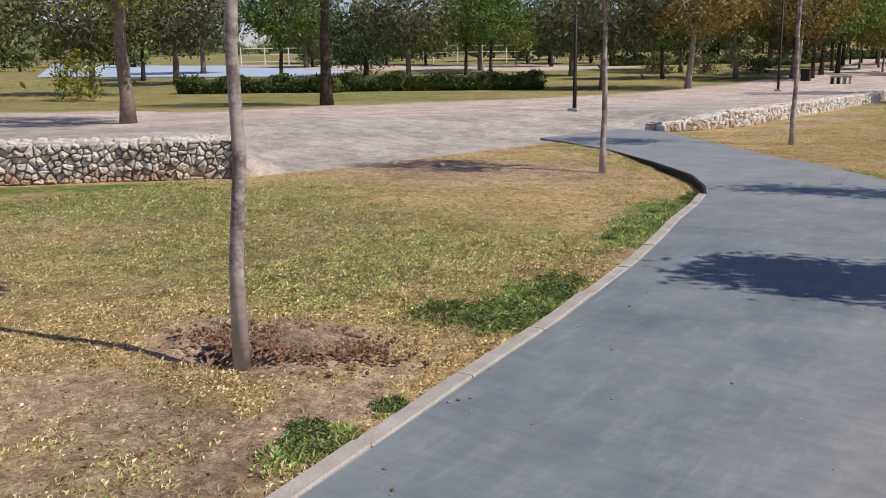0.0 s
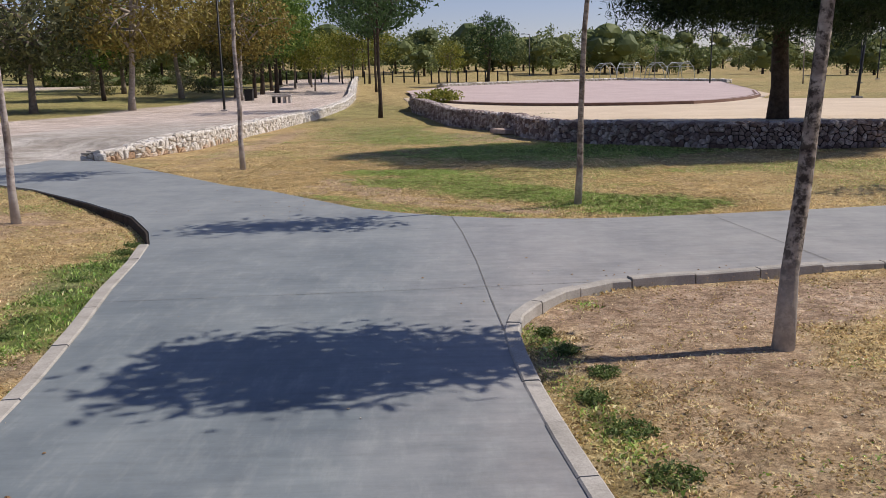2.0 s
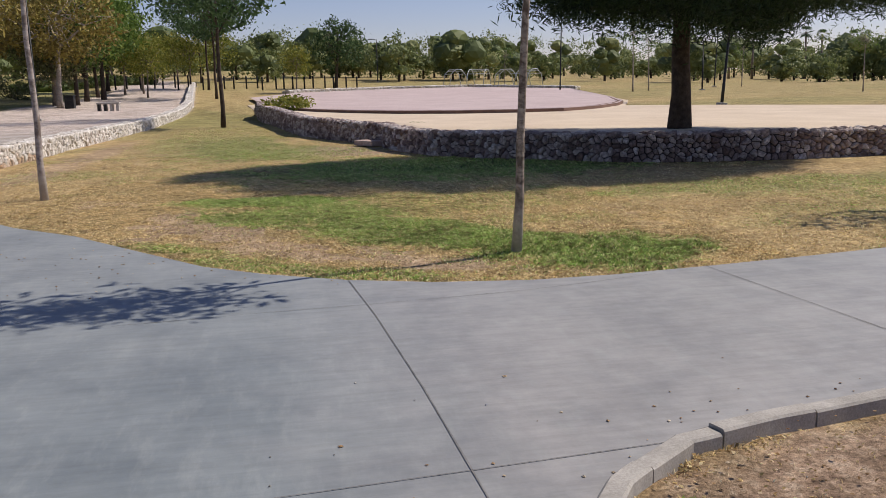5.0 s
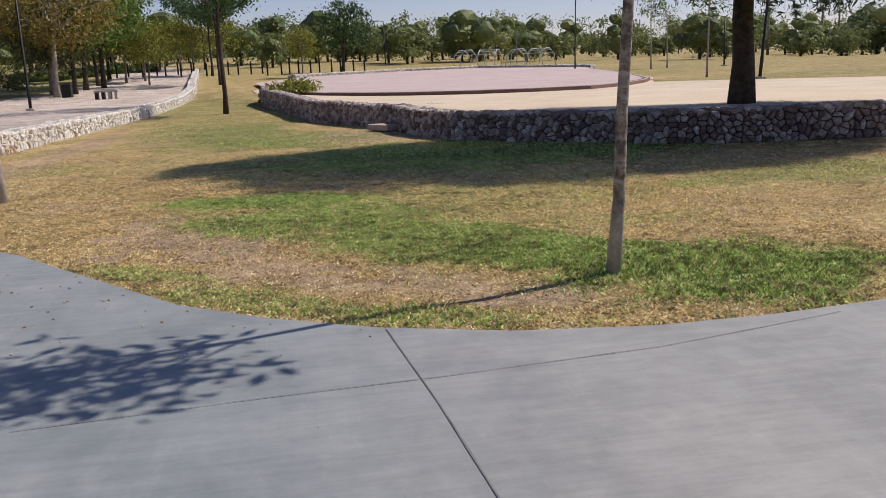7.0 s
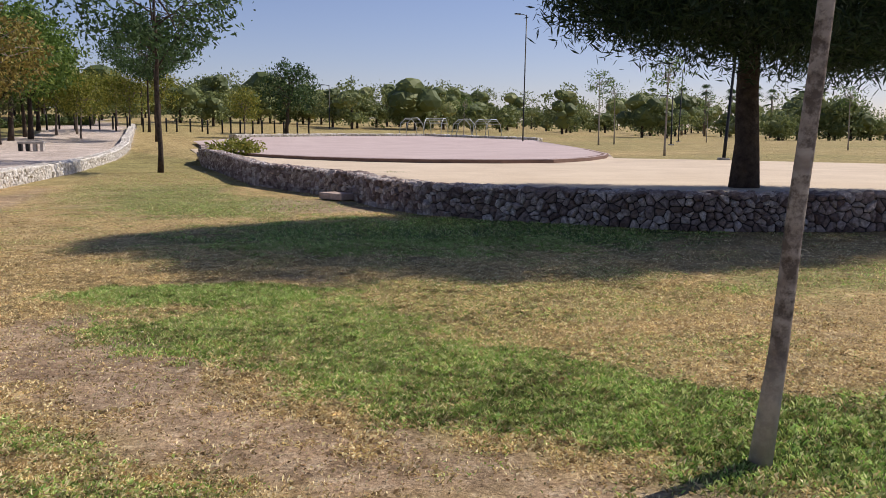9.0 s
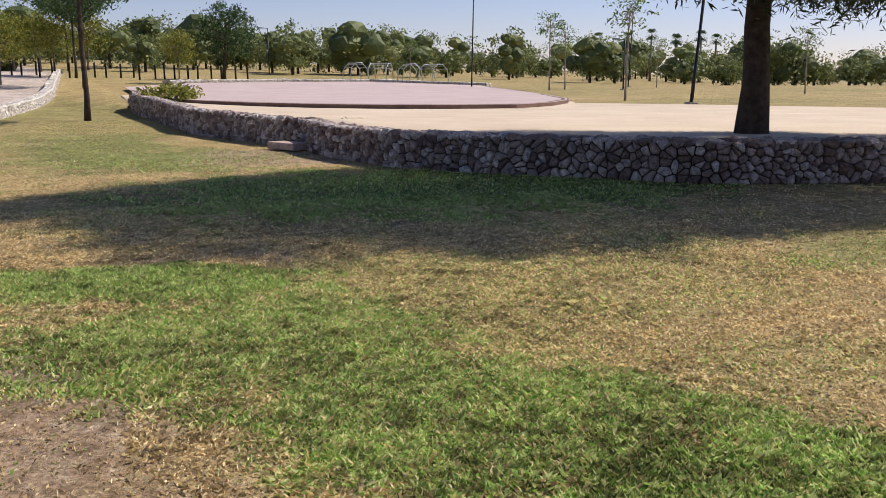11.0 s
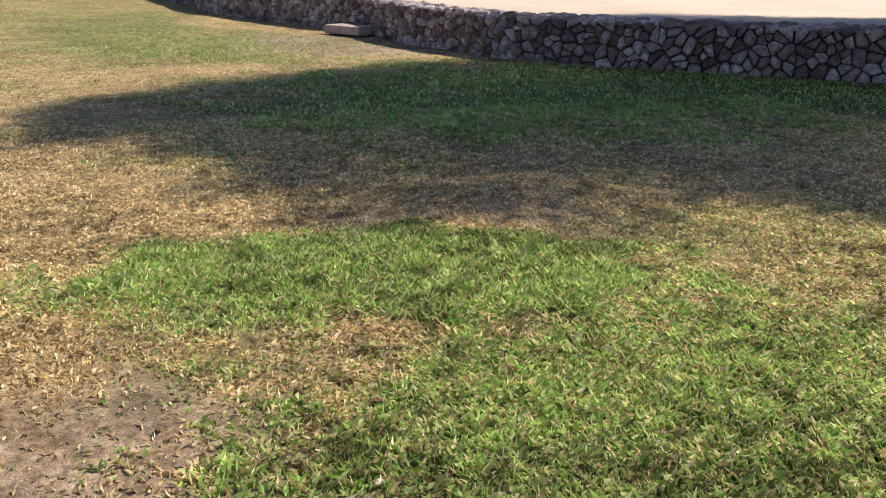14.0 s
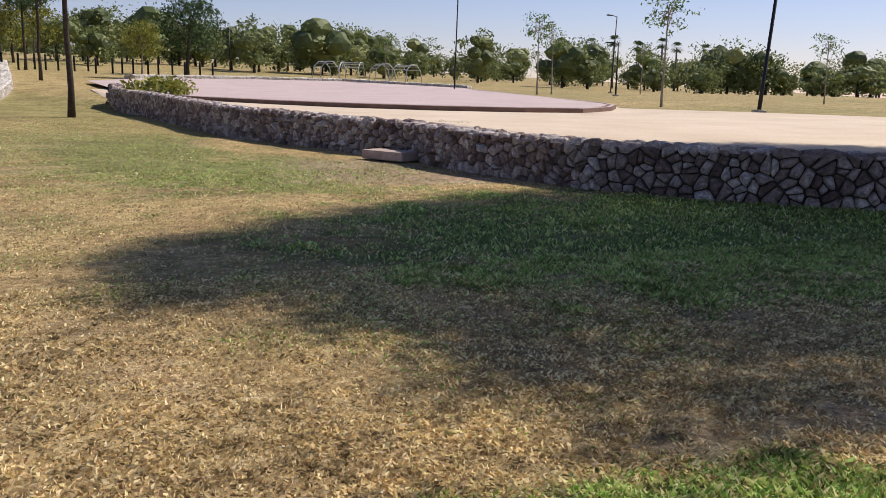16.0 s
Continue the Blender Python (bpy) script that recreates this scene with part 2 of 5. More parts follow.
def ground_material():
    m, n, l, b = material("lawn_and_gravel", 0.95)
    at = n.new("ShaderNodeAttribute")
    at.attribute_name = "cover"
    sep = n.new("ShaderNodeSeparateColor")
    l.new(at.outputs["Color"], sep.inputs[0])
    road = n.new("ShaderNodeAttribute")
    road.attribute_name = "road"
    big, mid, fine = noise_node(n, l, 0.7, 4), noise_node(n, l, 9, 6, 0.75), noise_node(n, l, 45, 5, 0.8)
    dry = ramp(n, l, mid.outputs[0], [(0.3, (0.22, 0.14, 0.065)), (0.5, (0.43, 0.31, 0.145)), (0.7, (0.62, 0.50, 0.28))])
    grn = ramp(n, l, mid.outputs[0], [(0.3, (0.03, 0.065, 0.012)), (0.5, (0.085, 0.155, 0.025)), (0.7, (0.22, 0.29, 0.08))])
    soil = ramp(n, l, mid.outputs[0], [(0.3, (0.17, 0.11, 0.075)), (0.5, (0.38, 0.27, 0.195)), (0.7, (0.59, 0.475, 0.375))])
    grav = ramp(n, l, fine.outputs[0], [(0.25, (0.31, 0.255, 0.225)), (0.5, (0.52, 0.445, 0.405)), (0.75, (0.66, 0.585, 0.54))])
    grey = ramp(n, l, mid.outputs[0], [(0.3, (0.35, 0.335, 0.315)), (0.7, (0.45, 0.43, 0.405))])
    col = mix(n, l, sep.outputs[0], dry.outputs[0], grn.outputs[0])
    col = mix(n, l, sep.outputs[1], col, soil.outputs[0])
    col = mix(n, l, sep.outputs[2], col, grav.outputs[0])
    col = mix(n, l, road.outputs["Fac"], col, grey.outputs[0])
    fleck = ramp(n, l, fine.outputs[0], [(0.32, (0.30, 0.30, 0.30)), (0.68, (1.6, 1.6, 1.6))])
    col = mix(n, l, 0.75, col, mix(n, l, 1.0, col, fleck.outputs[0], "MULTIPLY"))
    tuft = noise_node(n, l, 26, 4, 0.7)
    gap = ramp(n, l, tuft.outputs[0], [(0.36, (0.55, 0.53, 0.50)), (0.55, (1.1, 1.1, 1.1))])
    col = mix(n, l, 0.7, col, mix(n, l, 1.0, col, gap.outputs[0], "MULTIPLY"))
    patch = ramp(n, l, big.outputs[0], [(0.35, (0.84, 0.81, 0.77)), (0.65, (1.22, 1.22, 1.22))])
    col = mix(n, l, 1.0, col, patch.outputs[0], "MULTIPLY")
    clumps = noise_node(n, l, 3.2, 5, 0.7)
    mottle = ramp(n, l, clumps.outputs[0], [(0.36, (0.70, 0.69, 0.66)), (0.52, (1.0, 1.0, 1.0)), (0.66, (1.22, 1.20, 1.16))])
    col = mix(n, l, 0.8, col, mix(n, l, 1.0, col, mottle.outputs[0], "MULTIPLY"))
    l.new(col, b.inputs["Base Color"])
    bump(n, l, b, fine.outputs[0], 0.8, 0.025)
    return m


def path_material():
    m, n, l, b = material("painted_concrete", 0.6)
    b.inputs["Specular IOR Level"].default_value = 0.5
    geo = n.new("ShaderNodeNewGeometry")
    sep = n.new("ShaderNodeSeparateXYZ")
    l.new(geo.outputs["Position"], sep.inputs[0])
    edge = noise_node(n, l, 2.5, 5)
    add = n.new("ShaderNodeMath")
    add.operation = "MULTIPLY_ADD"
    l.new(edge.outputs[0], add.inputs[0])
    add.inputs[1].default_value = 1.1
    l.new(sep.outputs[0], add.inputs[2])
    rng_map = n.new("ShaderNodeMapRange")
    rng_map.inputs["From Min"].default_value, rng_map.inputs["From Max"].default_value = 0.5, 1.9
    rng_map.inputs["To Min"].default_value, rng_map.inputs["To Max"].default_value = 1.0, 0.0
    l.new(add.outputs[0], rng_map.inputs["Value"])
    big, mid, fine = noise_node(n, l, 0.8, 5, 0.65), noise_node(n, l, 5, 5, 0.7), noise_node(n, l, 90, 3)
    tc, mp, streak = n.new("ShaderNodeTexCoord"), n.new("ShaderNodeMapping"), n.new("ShaderNodeTexNoise")
    mp.inputs["Scale"].default_value = (7, 1.6, 1)
    mp.inputs["Rotation"].default_value = (0, 0, 0.25)
    streak.inputs["Scale"].default_value, streak.inputs["Detail"].default_value, streak.inputs["Roughness"].default_value = 1.2, 9, 0.72
    l.new(tc.outputs["Object"], mp.inputs[0])
    l.new(mp.outputs[0], streak.inputs["Vector"])
    blue = ramp(n, l, big.outputs[0], [(0.3, (0.142, 0.170, 0.186)), (0.55, (0.188, 0.216, 0.229)), (0.75, (0.235, 0.260, 0.265))])
    bare = ramp(n, l, mid.outputs[0], [(0.3, (0.268, 0.260, 0.257)), (0.7, (0.312, 0.302, 0.296))])
    col = mix(n, l, rng_map.outputs[0], bare.outputs[0], blue.outputs[0])
    wear = ramp(n, l, streak.outputs[0], [(0.50, (0, 0, 0)), (0.72, (1, 1, 1))])
    fade = n.new("ShaderNodeMath")
    fade.operation = "MULTIPLY"
    l.new(wear.outputs[0], fade.inputs[0])
    fade.inputs[1].default_value = 0.42
    col = mix(n, l, fade.outputs[0], col, (0.34, 0.36, 0.35))
    # blend towards a paler grey, rising from y = 8 to y = 14
    thin = n.new("ShaderNodeMapRange")
    thin.inputs["From Min"].default_value, thin.inputs["From Max"].default_value = 8.0, 14.0
    thin.inputs["To Min"].default_value, thin.inputs["To Max"].default_value = 0.0, 0.6
    l.new(sep.outputs[1], thin.inputs["Value"])
    col = mix(n, l, thin.outputs[0], col, (0.285, 0.300, 0.305))
    dirt = ramp(n, l, mid.outputs[0], [(0.35, (0.97, 0.965, 0.96)), (0.65, (1.025, 1.025, 1.025))])
    col = mix(n, l, 1.0, col, dirt.outputs[0], "MULTIPLY")
    stain = noise_node(n, l, 1.3, 7, 0.7)
    tone = ramp(n, l, stain.outputs[0], [(0.34, (0.78, 0.79, 0.81)), (0.5, (0.95, 0.95, 0.95)), (0.66, (1.08, 1.07, 1.06))])
    col = mix(n, l, 1.0, col, tone.outputs[0], "MULTIPLY")
    tm, scuff = n.new("ShaderNodeMapping"), n.new("ShaderNodeTexNoise")
    tm.inputs["Scale"].default_value, tm.inputs["Rotation"].default_value = (1.2, 11, 1), (0, 0, 0.12)
    scuff.inputs["Scale"].default_value, scuff.inputs["Detail"].default_value, scuff.inputs["Roughness"].default_value = 1.4, 8, 0.7
    l.new(tc.outputs["Object"], tm.inputs[0])
    l.new(tm.outputs[0], scuff.inputs["Vector"])
    rub = ramp(n, l, scuff.outputs[0], [(0.36, (0.90, 0.89, 0.88)), (0.5, (1.0, 1.0, 1.0)), (0.68, (1.12, 1.11, 1.09))])
    col = mix(n, l, 0.8, col, mix(n, l, 1.0, col, rub.outputs[0], "MULTIPLY"))
    l.new(col, b.inputs["Base Color"])
    bump(n, l, b, fine.outputs[0], 0.15, 0.003)
    return m


def stone_material(name, dark, mid, light, low=0.40):
    m, n, l, b = material(name, 0.9)
    info = n.new("ShaderNodeObjectInfo")
    geo = n.new("ShaderNodeNewGeometry")
    add = n.new("ShaderNodeMath")
    add.operation = "ADD"
    l.new(info.outputs["Random"], add.inputs[0])
    l.new(geo.outputs["Random Per Island"], add.inputs[1])
    frac = n.new("ShaderNodeMath")
    frac.operation = "FRACT"
    l.new(add.outputs[0], frac.inputs[0])
    base = ramp(n, l, frac.outputs[0], [(0.0, dark), (0.5, mid), (1.0, light)])
    a, c = noise_node(n, l, 17, 6, 0.75), noise_node(n, l, 60, 4, 0.7)
    v = ramp(n, l, a.outputs[0], [(0.34, (low, low * 0.92, low * 0.86)), (0.5, (0.85, 0.83, 0.81)), (0.66, (1.85 - low, 1.83 - low, 1.81 - low))])
    col = mix(n, l, 0.9, base.outputs[0], v.outputs[0], "MULTIPLY")
    l.new(col, b.inputs["Base Color"])
    bump(n, l, b, c.outputs[0], 0.9, 0.03)
    return m


def leaf_material(name, dark, light, odd=None):
    m, n, l, b = material(name, 0.6)
    geo = n.new("ShaderNodeNewGeometry")
    stops = [(0.0, dark), (0.75, light)] + ([(1.0, odd)] if odd else [])
    col = ramp(n, l, geo.outputs["Random Per Island"], stops)
    l.new(col.outputs[0], b.inputs["Base Color"])
    t = n.new("ShaderNodeBsdfTranslucent")
    l.new(col.outputs[0], t.inputs[0])
    mx = n.new("ShaderNodeMixShader")
    mx.inputs[0].default_value = 0.3
    l.new(b.outputs[0], mx.inputs[1])
    l.new(t.outputs[0], mx.inputs[2])
    l.new(mx.outputs[0], n["Material Output"].inputs[0])
    return m


def grass_material():
    m, n, l, b = material("grass_blades", 0.7)
    at = n.new("ShaderNodeAttribute")
    at.attribute_name = "lush"
    geo = n.new("ShaderNodeNewGeometry")
    dry = ramp(n, l, geo.outputs["Random Per Island"], [(0.0, (0.24, 0.15, 0.08)), (0.5, (0.48, 0.36, 0.19)), (1.0, (0.72, 0.61, 0.42))])
    grn = ramp(n, l, geo.outputs["Random Per Island"], [(0.0, (0.066, 0.165, 0.024)), (0.6, (0.175, 0.355, 0.052)), (1.0, (0.40, 0.55, 0.18))])
    col = mix(n, l, at.outputs["Fac"], dry.outputs[0], grn.outputs[0])
    tone = n.new("ShaderNodeAttribute")
    tone.attribute_name = "tone"
    shade = ramp(n, l, tone.outputs["Fac"], [(0.0, (0.62, 0.58, 0.53)), (0.5, (1.56, 1.55, 1.50)), (1.0, (1.9, 1.9, 1.85))])
    col = mix(n, l, 1.0, col, shade.outputs[0], "MULTIPLY")
    l.new(col, b.inputs["Base Color"])
    t = n.new("ShaderNodeBsdfTranslucent")
    l.new(col, t.inputs[0])
    mx = n.new("ShaderNodeMixShader")
    mx.inputs[0].default_value = 0.4
    l.new(b.outputs[0], mx.inputs[1])
    l.new(t.outputs[0], mx.inputs[2])
    l.new(mx.outputs[0], n["Material Output"].inputs[0])
    return m


M_GROUND, M_PATH, M_GRASS = ground_material(), path_material(), grass_material()
M_KERB = plain("kerb_concrete", (0.30, 0.28, 0.25), (0.46, 0.43, 0.39), 4, 0.9, 0, 0.35, 0.006, 80)
M_JOINT = plain("joint_dirt", (0.13, 0.125, 0.12), (0.23, 0.22, 0.21), 8)
M_MORTAR = plain("dark_mortar", (0.045, 0.035, 0.03), (0.10, 0.08, 0.07), 5, 0.95, 0, 0.6, 0.02, 30)
M_PALE_MORTAR = plain("earth_between_stones", (0.26, 0.21, 0.165), (0.42, 0.35, 0.285), 5, 0.95, 0, 0.6, 0.02, 30)
M_STONE = stone_material("brown_grey_fieldstone", (0.21, 0.15, 0.135), (0.42, 0.345, 0.325), (0.72, 0.665, 0.64))
M_WHITE_STONE = stone_material("pale_limestone", (0.60, 0.55, 0.49), (0.75, 0.72, 0.67), (0.84, 0.82, 0.79), 0.66)
M_RUSTY_STONE = stone_material("rust_stained_limestone", (0.50, 0.34, 0.22), (0.64, 0.50, 0.38), (0.76, 0.67, 0.57), 0.55)
M_CREAM = plain("cream_court_concrete", (0.56, 0.45, 0.33), (0.68, 0.565, 0.43), 0.6, 0.85, 0, 0.2, 0.004, 30)
M_PINK = plain("pink_court_concrete", (0.46, 0.36, 0.345), (0.56, 0.455, 0.435), 0.5, 0.85, 0, 0.2, 0.004, 25)
M_PINK_EDGE = plain("brown_kerb_brick", (0.14, 0.085, 0.065), (0.24, 0.15, 0.115), 2, 0.9)
M_BARK = plain("grey_brown_bark", (0.13, 0.10, 0.08), (0.30, 0.25, 0.20), 7, 0.95, 0, 0.9, 0.02, 40)
M_PALE_BARK = plain("pale_spotted_bark", (0.22, 0.18, 0.145), (0.44, 0.39, 0.335), 9, 0.9, 0, 0.7, 0.008, 55)


def ringed_bark(name, low, mid, high, spots_scale, dark):
    """Smooth pale bark with darker ring scars, limewashed near the foot."""
    m, n, l, b = material(name, 0.85)
    tc, mp, rings = n.new("ShaderNodeTexCoord"), n.new("ShaderNodeMapping"), n.new("ShaderNodeTexNoise")
    mp.inputs["Scale"].default_value = (7, 7, 15)
    rings.inputs["Scale"].default_value, rings.inputs["Detail"].default_value = 1.0, 5
    l.new(tc.outputs["Object"], mp.inputs[0])
    l.new(mp.outputs[0], rings.inputs["Vector"])
    blot = noise_node(n, l, spots_scale, 5, 0.7)
    a = ramp(n, l, rings.outputs[0], [(0.26, low), (0.38, mid), (0.7, high)])
    c = ramp(n, l, blot.outputs[0], [(0.42, (dark, dark * 0.9, dark * 0.83)), (0.55, (1.05, 1.05, 1.05))])
    col = mix(n, l, 0.9, a.outputs[0], mix(n, l, 1.0, a.outputs[0], c.outputs[0], "MULTIPLY"))
    sep = n.new("ShaderNodeSeparateXYZ")
    l.new(tc.outputs["Object"], sep.inputs[0])
    wob = n.new("ShaderNodeMath")
    wob.operation = "MULTIPLY_ADD"
    l.new(blot.outputs[0], wob.inputs[0])
    wob.inputs[1].default_value = 0.5
    l.new(sep.outputs[2], wob.inputs[2])
    foot = ramp(n, l, wob.outputs[0], [(0.55, (1, 1, 1)), (0.85, (0, 0, 0))])
    fade = n.new("ShaderNodeMath")
    fade.operation = "MULTIPLY"
    l.new(foot.outputs[0], fade.inputs[0])
    fade.inputs[1].default_value = 0.55
    col = mix(n, l, fade.outputs[0], col, (0.52, 0.48, 0.44))
    l.new(col, b.inputs["Base Color"])
    bump(n, l, b, rings.outputs[0], 0.6, 0.012)
    return m


M_RINGED = ringed_bark("ringed_pale_bark", (0.22, 0.18, 0.165), (0.33, 0.285, 0.265), (0.45, 0.405, 0.38), 6, 0.42)
M_BLOTCHED = ringed_bark("blotched_grey_bark", (0.09, 0.07, 0.055), (0.19, 0.155, 0.13), (0.42, 0.37, 0.32), 17, 0.13)
M_STREAKED = ringed_bark("streaked_brown_bark", (0.13, 0.10, 0.08), (0.25, 0.20, 0.16), (0.42, 0.36, 0.30), 11, 0.32)
M_DARK_BARK = plain("dark_bark", (0.035, 0.026, 0.02), (0.10, 0.075, 0.058), 8, 0.95, 0, 0.9, 0.02, 30)
M_BLACK = plain("black_painted_steel", (0.015, 0.015, 0.016), (0.03, 0.03, 0.03), 8, 0.5, 0.3, 0.05, 0.002)
M_GALV = plain("pale_painted_steel", (0.42, 0.46, 0.48), (0.60, 0.63, 0.65), 6, 0.45, 0.2, 0.05, 0.002)
M_CONCRETE = plain("weathered_concrete", (0.34, 0.31, 0.28), (0.50, 0.47, 0.43), 5, 0.9)
M_WHITE = plain("white_painted_wall", (0.66, 0.65, 0.62), (0.80, 0.79, 0.76), 2, 0.8)
M_ROOF = plain("grey_metal_roof", (0.26, 0.29, 0.34), (0.36, 0.39, 0.44), 1.5, 0.5, 0.3)
M_BLUE = plain("pale_blue_paving", (0.34, 0.43, 0.56), (0.46, 0.54, 0.64), 0.7, 0.8)
L_GREEN = leaf_material("green_leaves", (0.045, 0.09, 0.018), (0.145, 0.235, 0.045), (0.25, 0.31, 0.07))
L_DARK = leaf_material("dark_green_leaves", (0.022, 0.05, 0.018), (0.07, 0.125, 0.04))
L_PINE = leaf_material("pine_needles", (0.012, 0.026, 0.012), (0.045, 0.075, 0.028))
L_OLIVE = leaf_material("olive_leaves", (0.06, 0.07, 0.035), (0.16, 0.17, 0.08), (0.26, 0.24, 0.10))
L_AUTUMN = leaf_material("autumn_leaves", (0.13, 0.10, 0.03), (0.27, 0.21, 0.05), (0.38, 0.34, 0.09))
L_YELLOW = leaf_material("yellow_green_leaves", (0.10, 0.13, 0.02), (0.27, 0.28, 0.05), (0.42, 0.36, 0.08))
L_HEDGE = leaf_material("hedge_leaves", (0.03, 0.055, 0.015), (0.10, 0.14, 0.035), (0.2, 0.17, 0.06))
L_WOODS = leaf_material("far_leaves", (0.10, 0.135, 0.05), (0.21, 0.25, 0.09), (0.34, 0.35, 0.14))


# ---- the ground: one sheet to the horizon ----
def grid_lines(lo, hi, step, far, grow=1.22):
    mid = list(np.arange(lo, hi + step / 2, step))
    out, s, v = [], step, lo
    while v > -far:
        s *= grow
        v -= min(s, 400)
        out.append(v)
    up, s, v = [], step, hi
    while v < far:
        s *= grow
        v += min(s, 400)
        up.append(v)
    return np.array(out[::-1] + mid + up)


def lawn_z(x, y):
    """Height of the ground sheet, with its unevenness, gullies and dug hole."""
    z = ground_z(x, y)
    lawn = np.exp(-(np.maximum(0, np.hypot(x, y - 14) - 25) / 20) ** 2)
    z = z + lawn * (0.05 * (value_noise(x, y, 3.1, 31) - 0.5) + 0.025 * (value_noise(x, y, 0.7, 32) - 0.5))
    on_path = inside(PATH_OUTLINE, x, y)
    z = np.where(signed_side(EDGE, x, y)[0] > 0.4, ground_z(x, y) - 0.03, z)
    dl, py = signed_side(PATH_LEFT, x, y)
    sink = 0.09 * np.exp(-(np.maximum(0, dl - 0.25) / 0.9) ** 2) * ease(10.7, 11.5, py) * (1 - ease(14.5, 18.0, py))
    z = np.where(on_path, z - 0.10 - np.where(dl > -0.5, 0.05, 0) * ease(10.7, 11.5, py) * (1 - ease(14.5, 18.0, py)), z - 0.012 - np.where(dl > 0, sink, 0))
    db, _ = signed_side(PATH_RIGHT[1:], x, y)
    z = np.where((db > 0) & ~on_path & (y < 12), z - 0.03 * np.exp(-(np.maximum(0, db - 0.3) / 1.2) ** 2), z)
    hole = np.exp(-(((x + 3.15) / 0.34) ** 2 + ((y - 3.66) / 0.15) ** 2))
    return z - 0.2 * hole + 0.08 * np.exp(-(((x + 2.75) / 0.3) ** 2 + ((y - 4.05) / 0.25) ** 2))


def build_ground():
    xs, ys = grid_lines(-16, 16, 0.22, 2500), grid_lines(-4, 66, 0.22, 2500)
    X, Y = np.meshgrid(xs, ys)
    x, y = X.ravel(), Y.ravel()
    z = lawn_z(x, y)
    far = np.hypot(x, y) > 900
    z = np.where(far, np.minimum(z, 3.0), np.minimum(z, 12))
    nx, ny = len(xs), len(ys)
    i = np.arange(nx * ny).reshape(ny, nx)
    faces = np.stack([i[:-1, :-1], i[:-1, 1:], i[1:, 1:], i[1:, :-1]], -1).reshape(-1, 4)
    me = mesh_of("ground", np.stack([x, y, z], 1).tolist(), faces.tolist(), True)
    d, _ = signed_side(FRONT, x, y)
    back, _ = signed_side([(-60, 0), (-24.5, 18.6), (-23.5, 27.8), (-20.6, 37), (-18, 47.5), (-16.5, 60), (-16, 90), (-22, 150)], x, y)
    wob = 1.2 * (value_noise(x, y, 2.0, 41) - 0.5)
    gravel = ease(-0.1, 0.3, d + 0.3 * wob) * (1 - ease(-0.4, 0.6, back + wob))
    lot = ease(70, 74, np.hypot(x + 75, y - 100) * -1 + 110) * ease(-1, 1, -np.abs(y - 96 - 0.15 * x) + 9) * (x < -25)
    gravel = np.maximum(gravel, lot)
    lane = (1 - ease(5.2, 7.0, d + wob)) * ease(0.0, 0.4, d) * (1 - ease(26, 44, y))
    e, _ = signed_side(EDGE, x, y)
    g, b = green_at(x, y), bare_at(x, y)
    wide = np.hypot(x, y) > 40
    g = np.where(wide, 0.25 + 0.35 * value_noise(x, y, 14, 5), g)
    g = np.where(back > 0, 0.32 + 0.38 * value_noise(x, y, 6, 6), g)
    g = np.where(e > 0, 0.08 + 0.35 * value_noise(x, y, 9, 7), g)
    cover = np.stack([g, b * ~wide, gravel, np.ones_like(g)], 1)
    me.attributes.new("cover", "FLOAT_COLOR", "POINT").data.foreach_set("color", cover.ravel())
    me.attributes.new("road", "FLOAT", "POINT").data.foreach_set("value", 0.85 * lane)
    me.materials.append(M_GROUND)
    tagged(new("ground", me), "patchy lawn of dry straw and green turf beside pale gravel", "lawn", kind="structure")


build_ground()


def draped(name, outline, lift, step, mat, label, category, thick=0.1, z_fun=None):
    """A slab that follows the ground inside an outline."""
    from mathutils.geometry import delaunay_2d_cdt
    pts = [Vector(p) for p in outline]
    n = len(pts)
    xs, ys = [p[0] for p in outline], [p[1] for p in outline]
    X, Y = np.meshgrid(np.arange(min(xs), max(xs), step), np.arange(min(ys), max(ys), step))
    keep = inside(outline, X.ravel(), Y.ravel())
    pts += [Vector((a, b)) for a, b in zip(X.ravel()[keep], Y.ravel()[keep])]
    vs, _, fs, _, _, _ = delaunay_2d_cdt(pts, [(i, (i + 1) % n) for i in range(n)], [], 1, 1e-4)
    ax, ay = np.array([v.x for v in vs]), np.array([v.y for v in vs])
    z = (z_fun or ground_z)(ax, ay) + lift
    verts = [(a, b, c) for a, b, c in zip(ax, ay, z)]
    faces = [tuple(f) for f in fs]
    count = {}
    for f in faces:
        for a, b in zip(f, f[1:] + f[:1]):
            count[(a, b)] = 1
    rim = [(a, b) for a, b in count if (b, a) not in count]
    low = {}
    for a, b in rim:
        for k in (a, b):
            if k not in low:
                low[k] = len(verts)
                verts.append((verts[k][0], verts[k][1], verts[k][2] - thick))
        faces.append((b, a, low[a], low[b]))
    me = mesh_of(name, verts, faces)
    me.materials.append(mat)
    return tagged(new(name, me), label, category, kind="structure")


PATH_LIFT = 0.02
# near-black concrete: the shade on the slab's side is put into the colour
M_SLAB_SHADE = plain("concrete_in_painted_shade", (0.025, 0.02, 0.017), (0.07, 0.055, 0.045), 6, 0.95, 0, 0.6, 0.01, 40)
draped("path", PATH_OUTLINE, PATH_LIFT, 0.6, M_PATH, "worn blue-grey painted concrete footpath meeting a bare concrete branch", "path", 0.26)


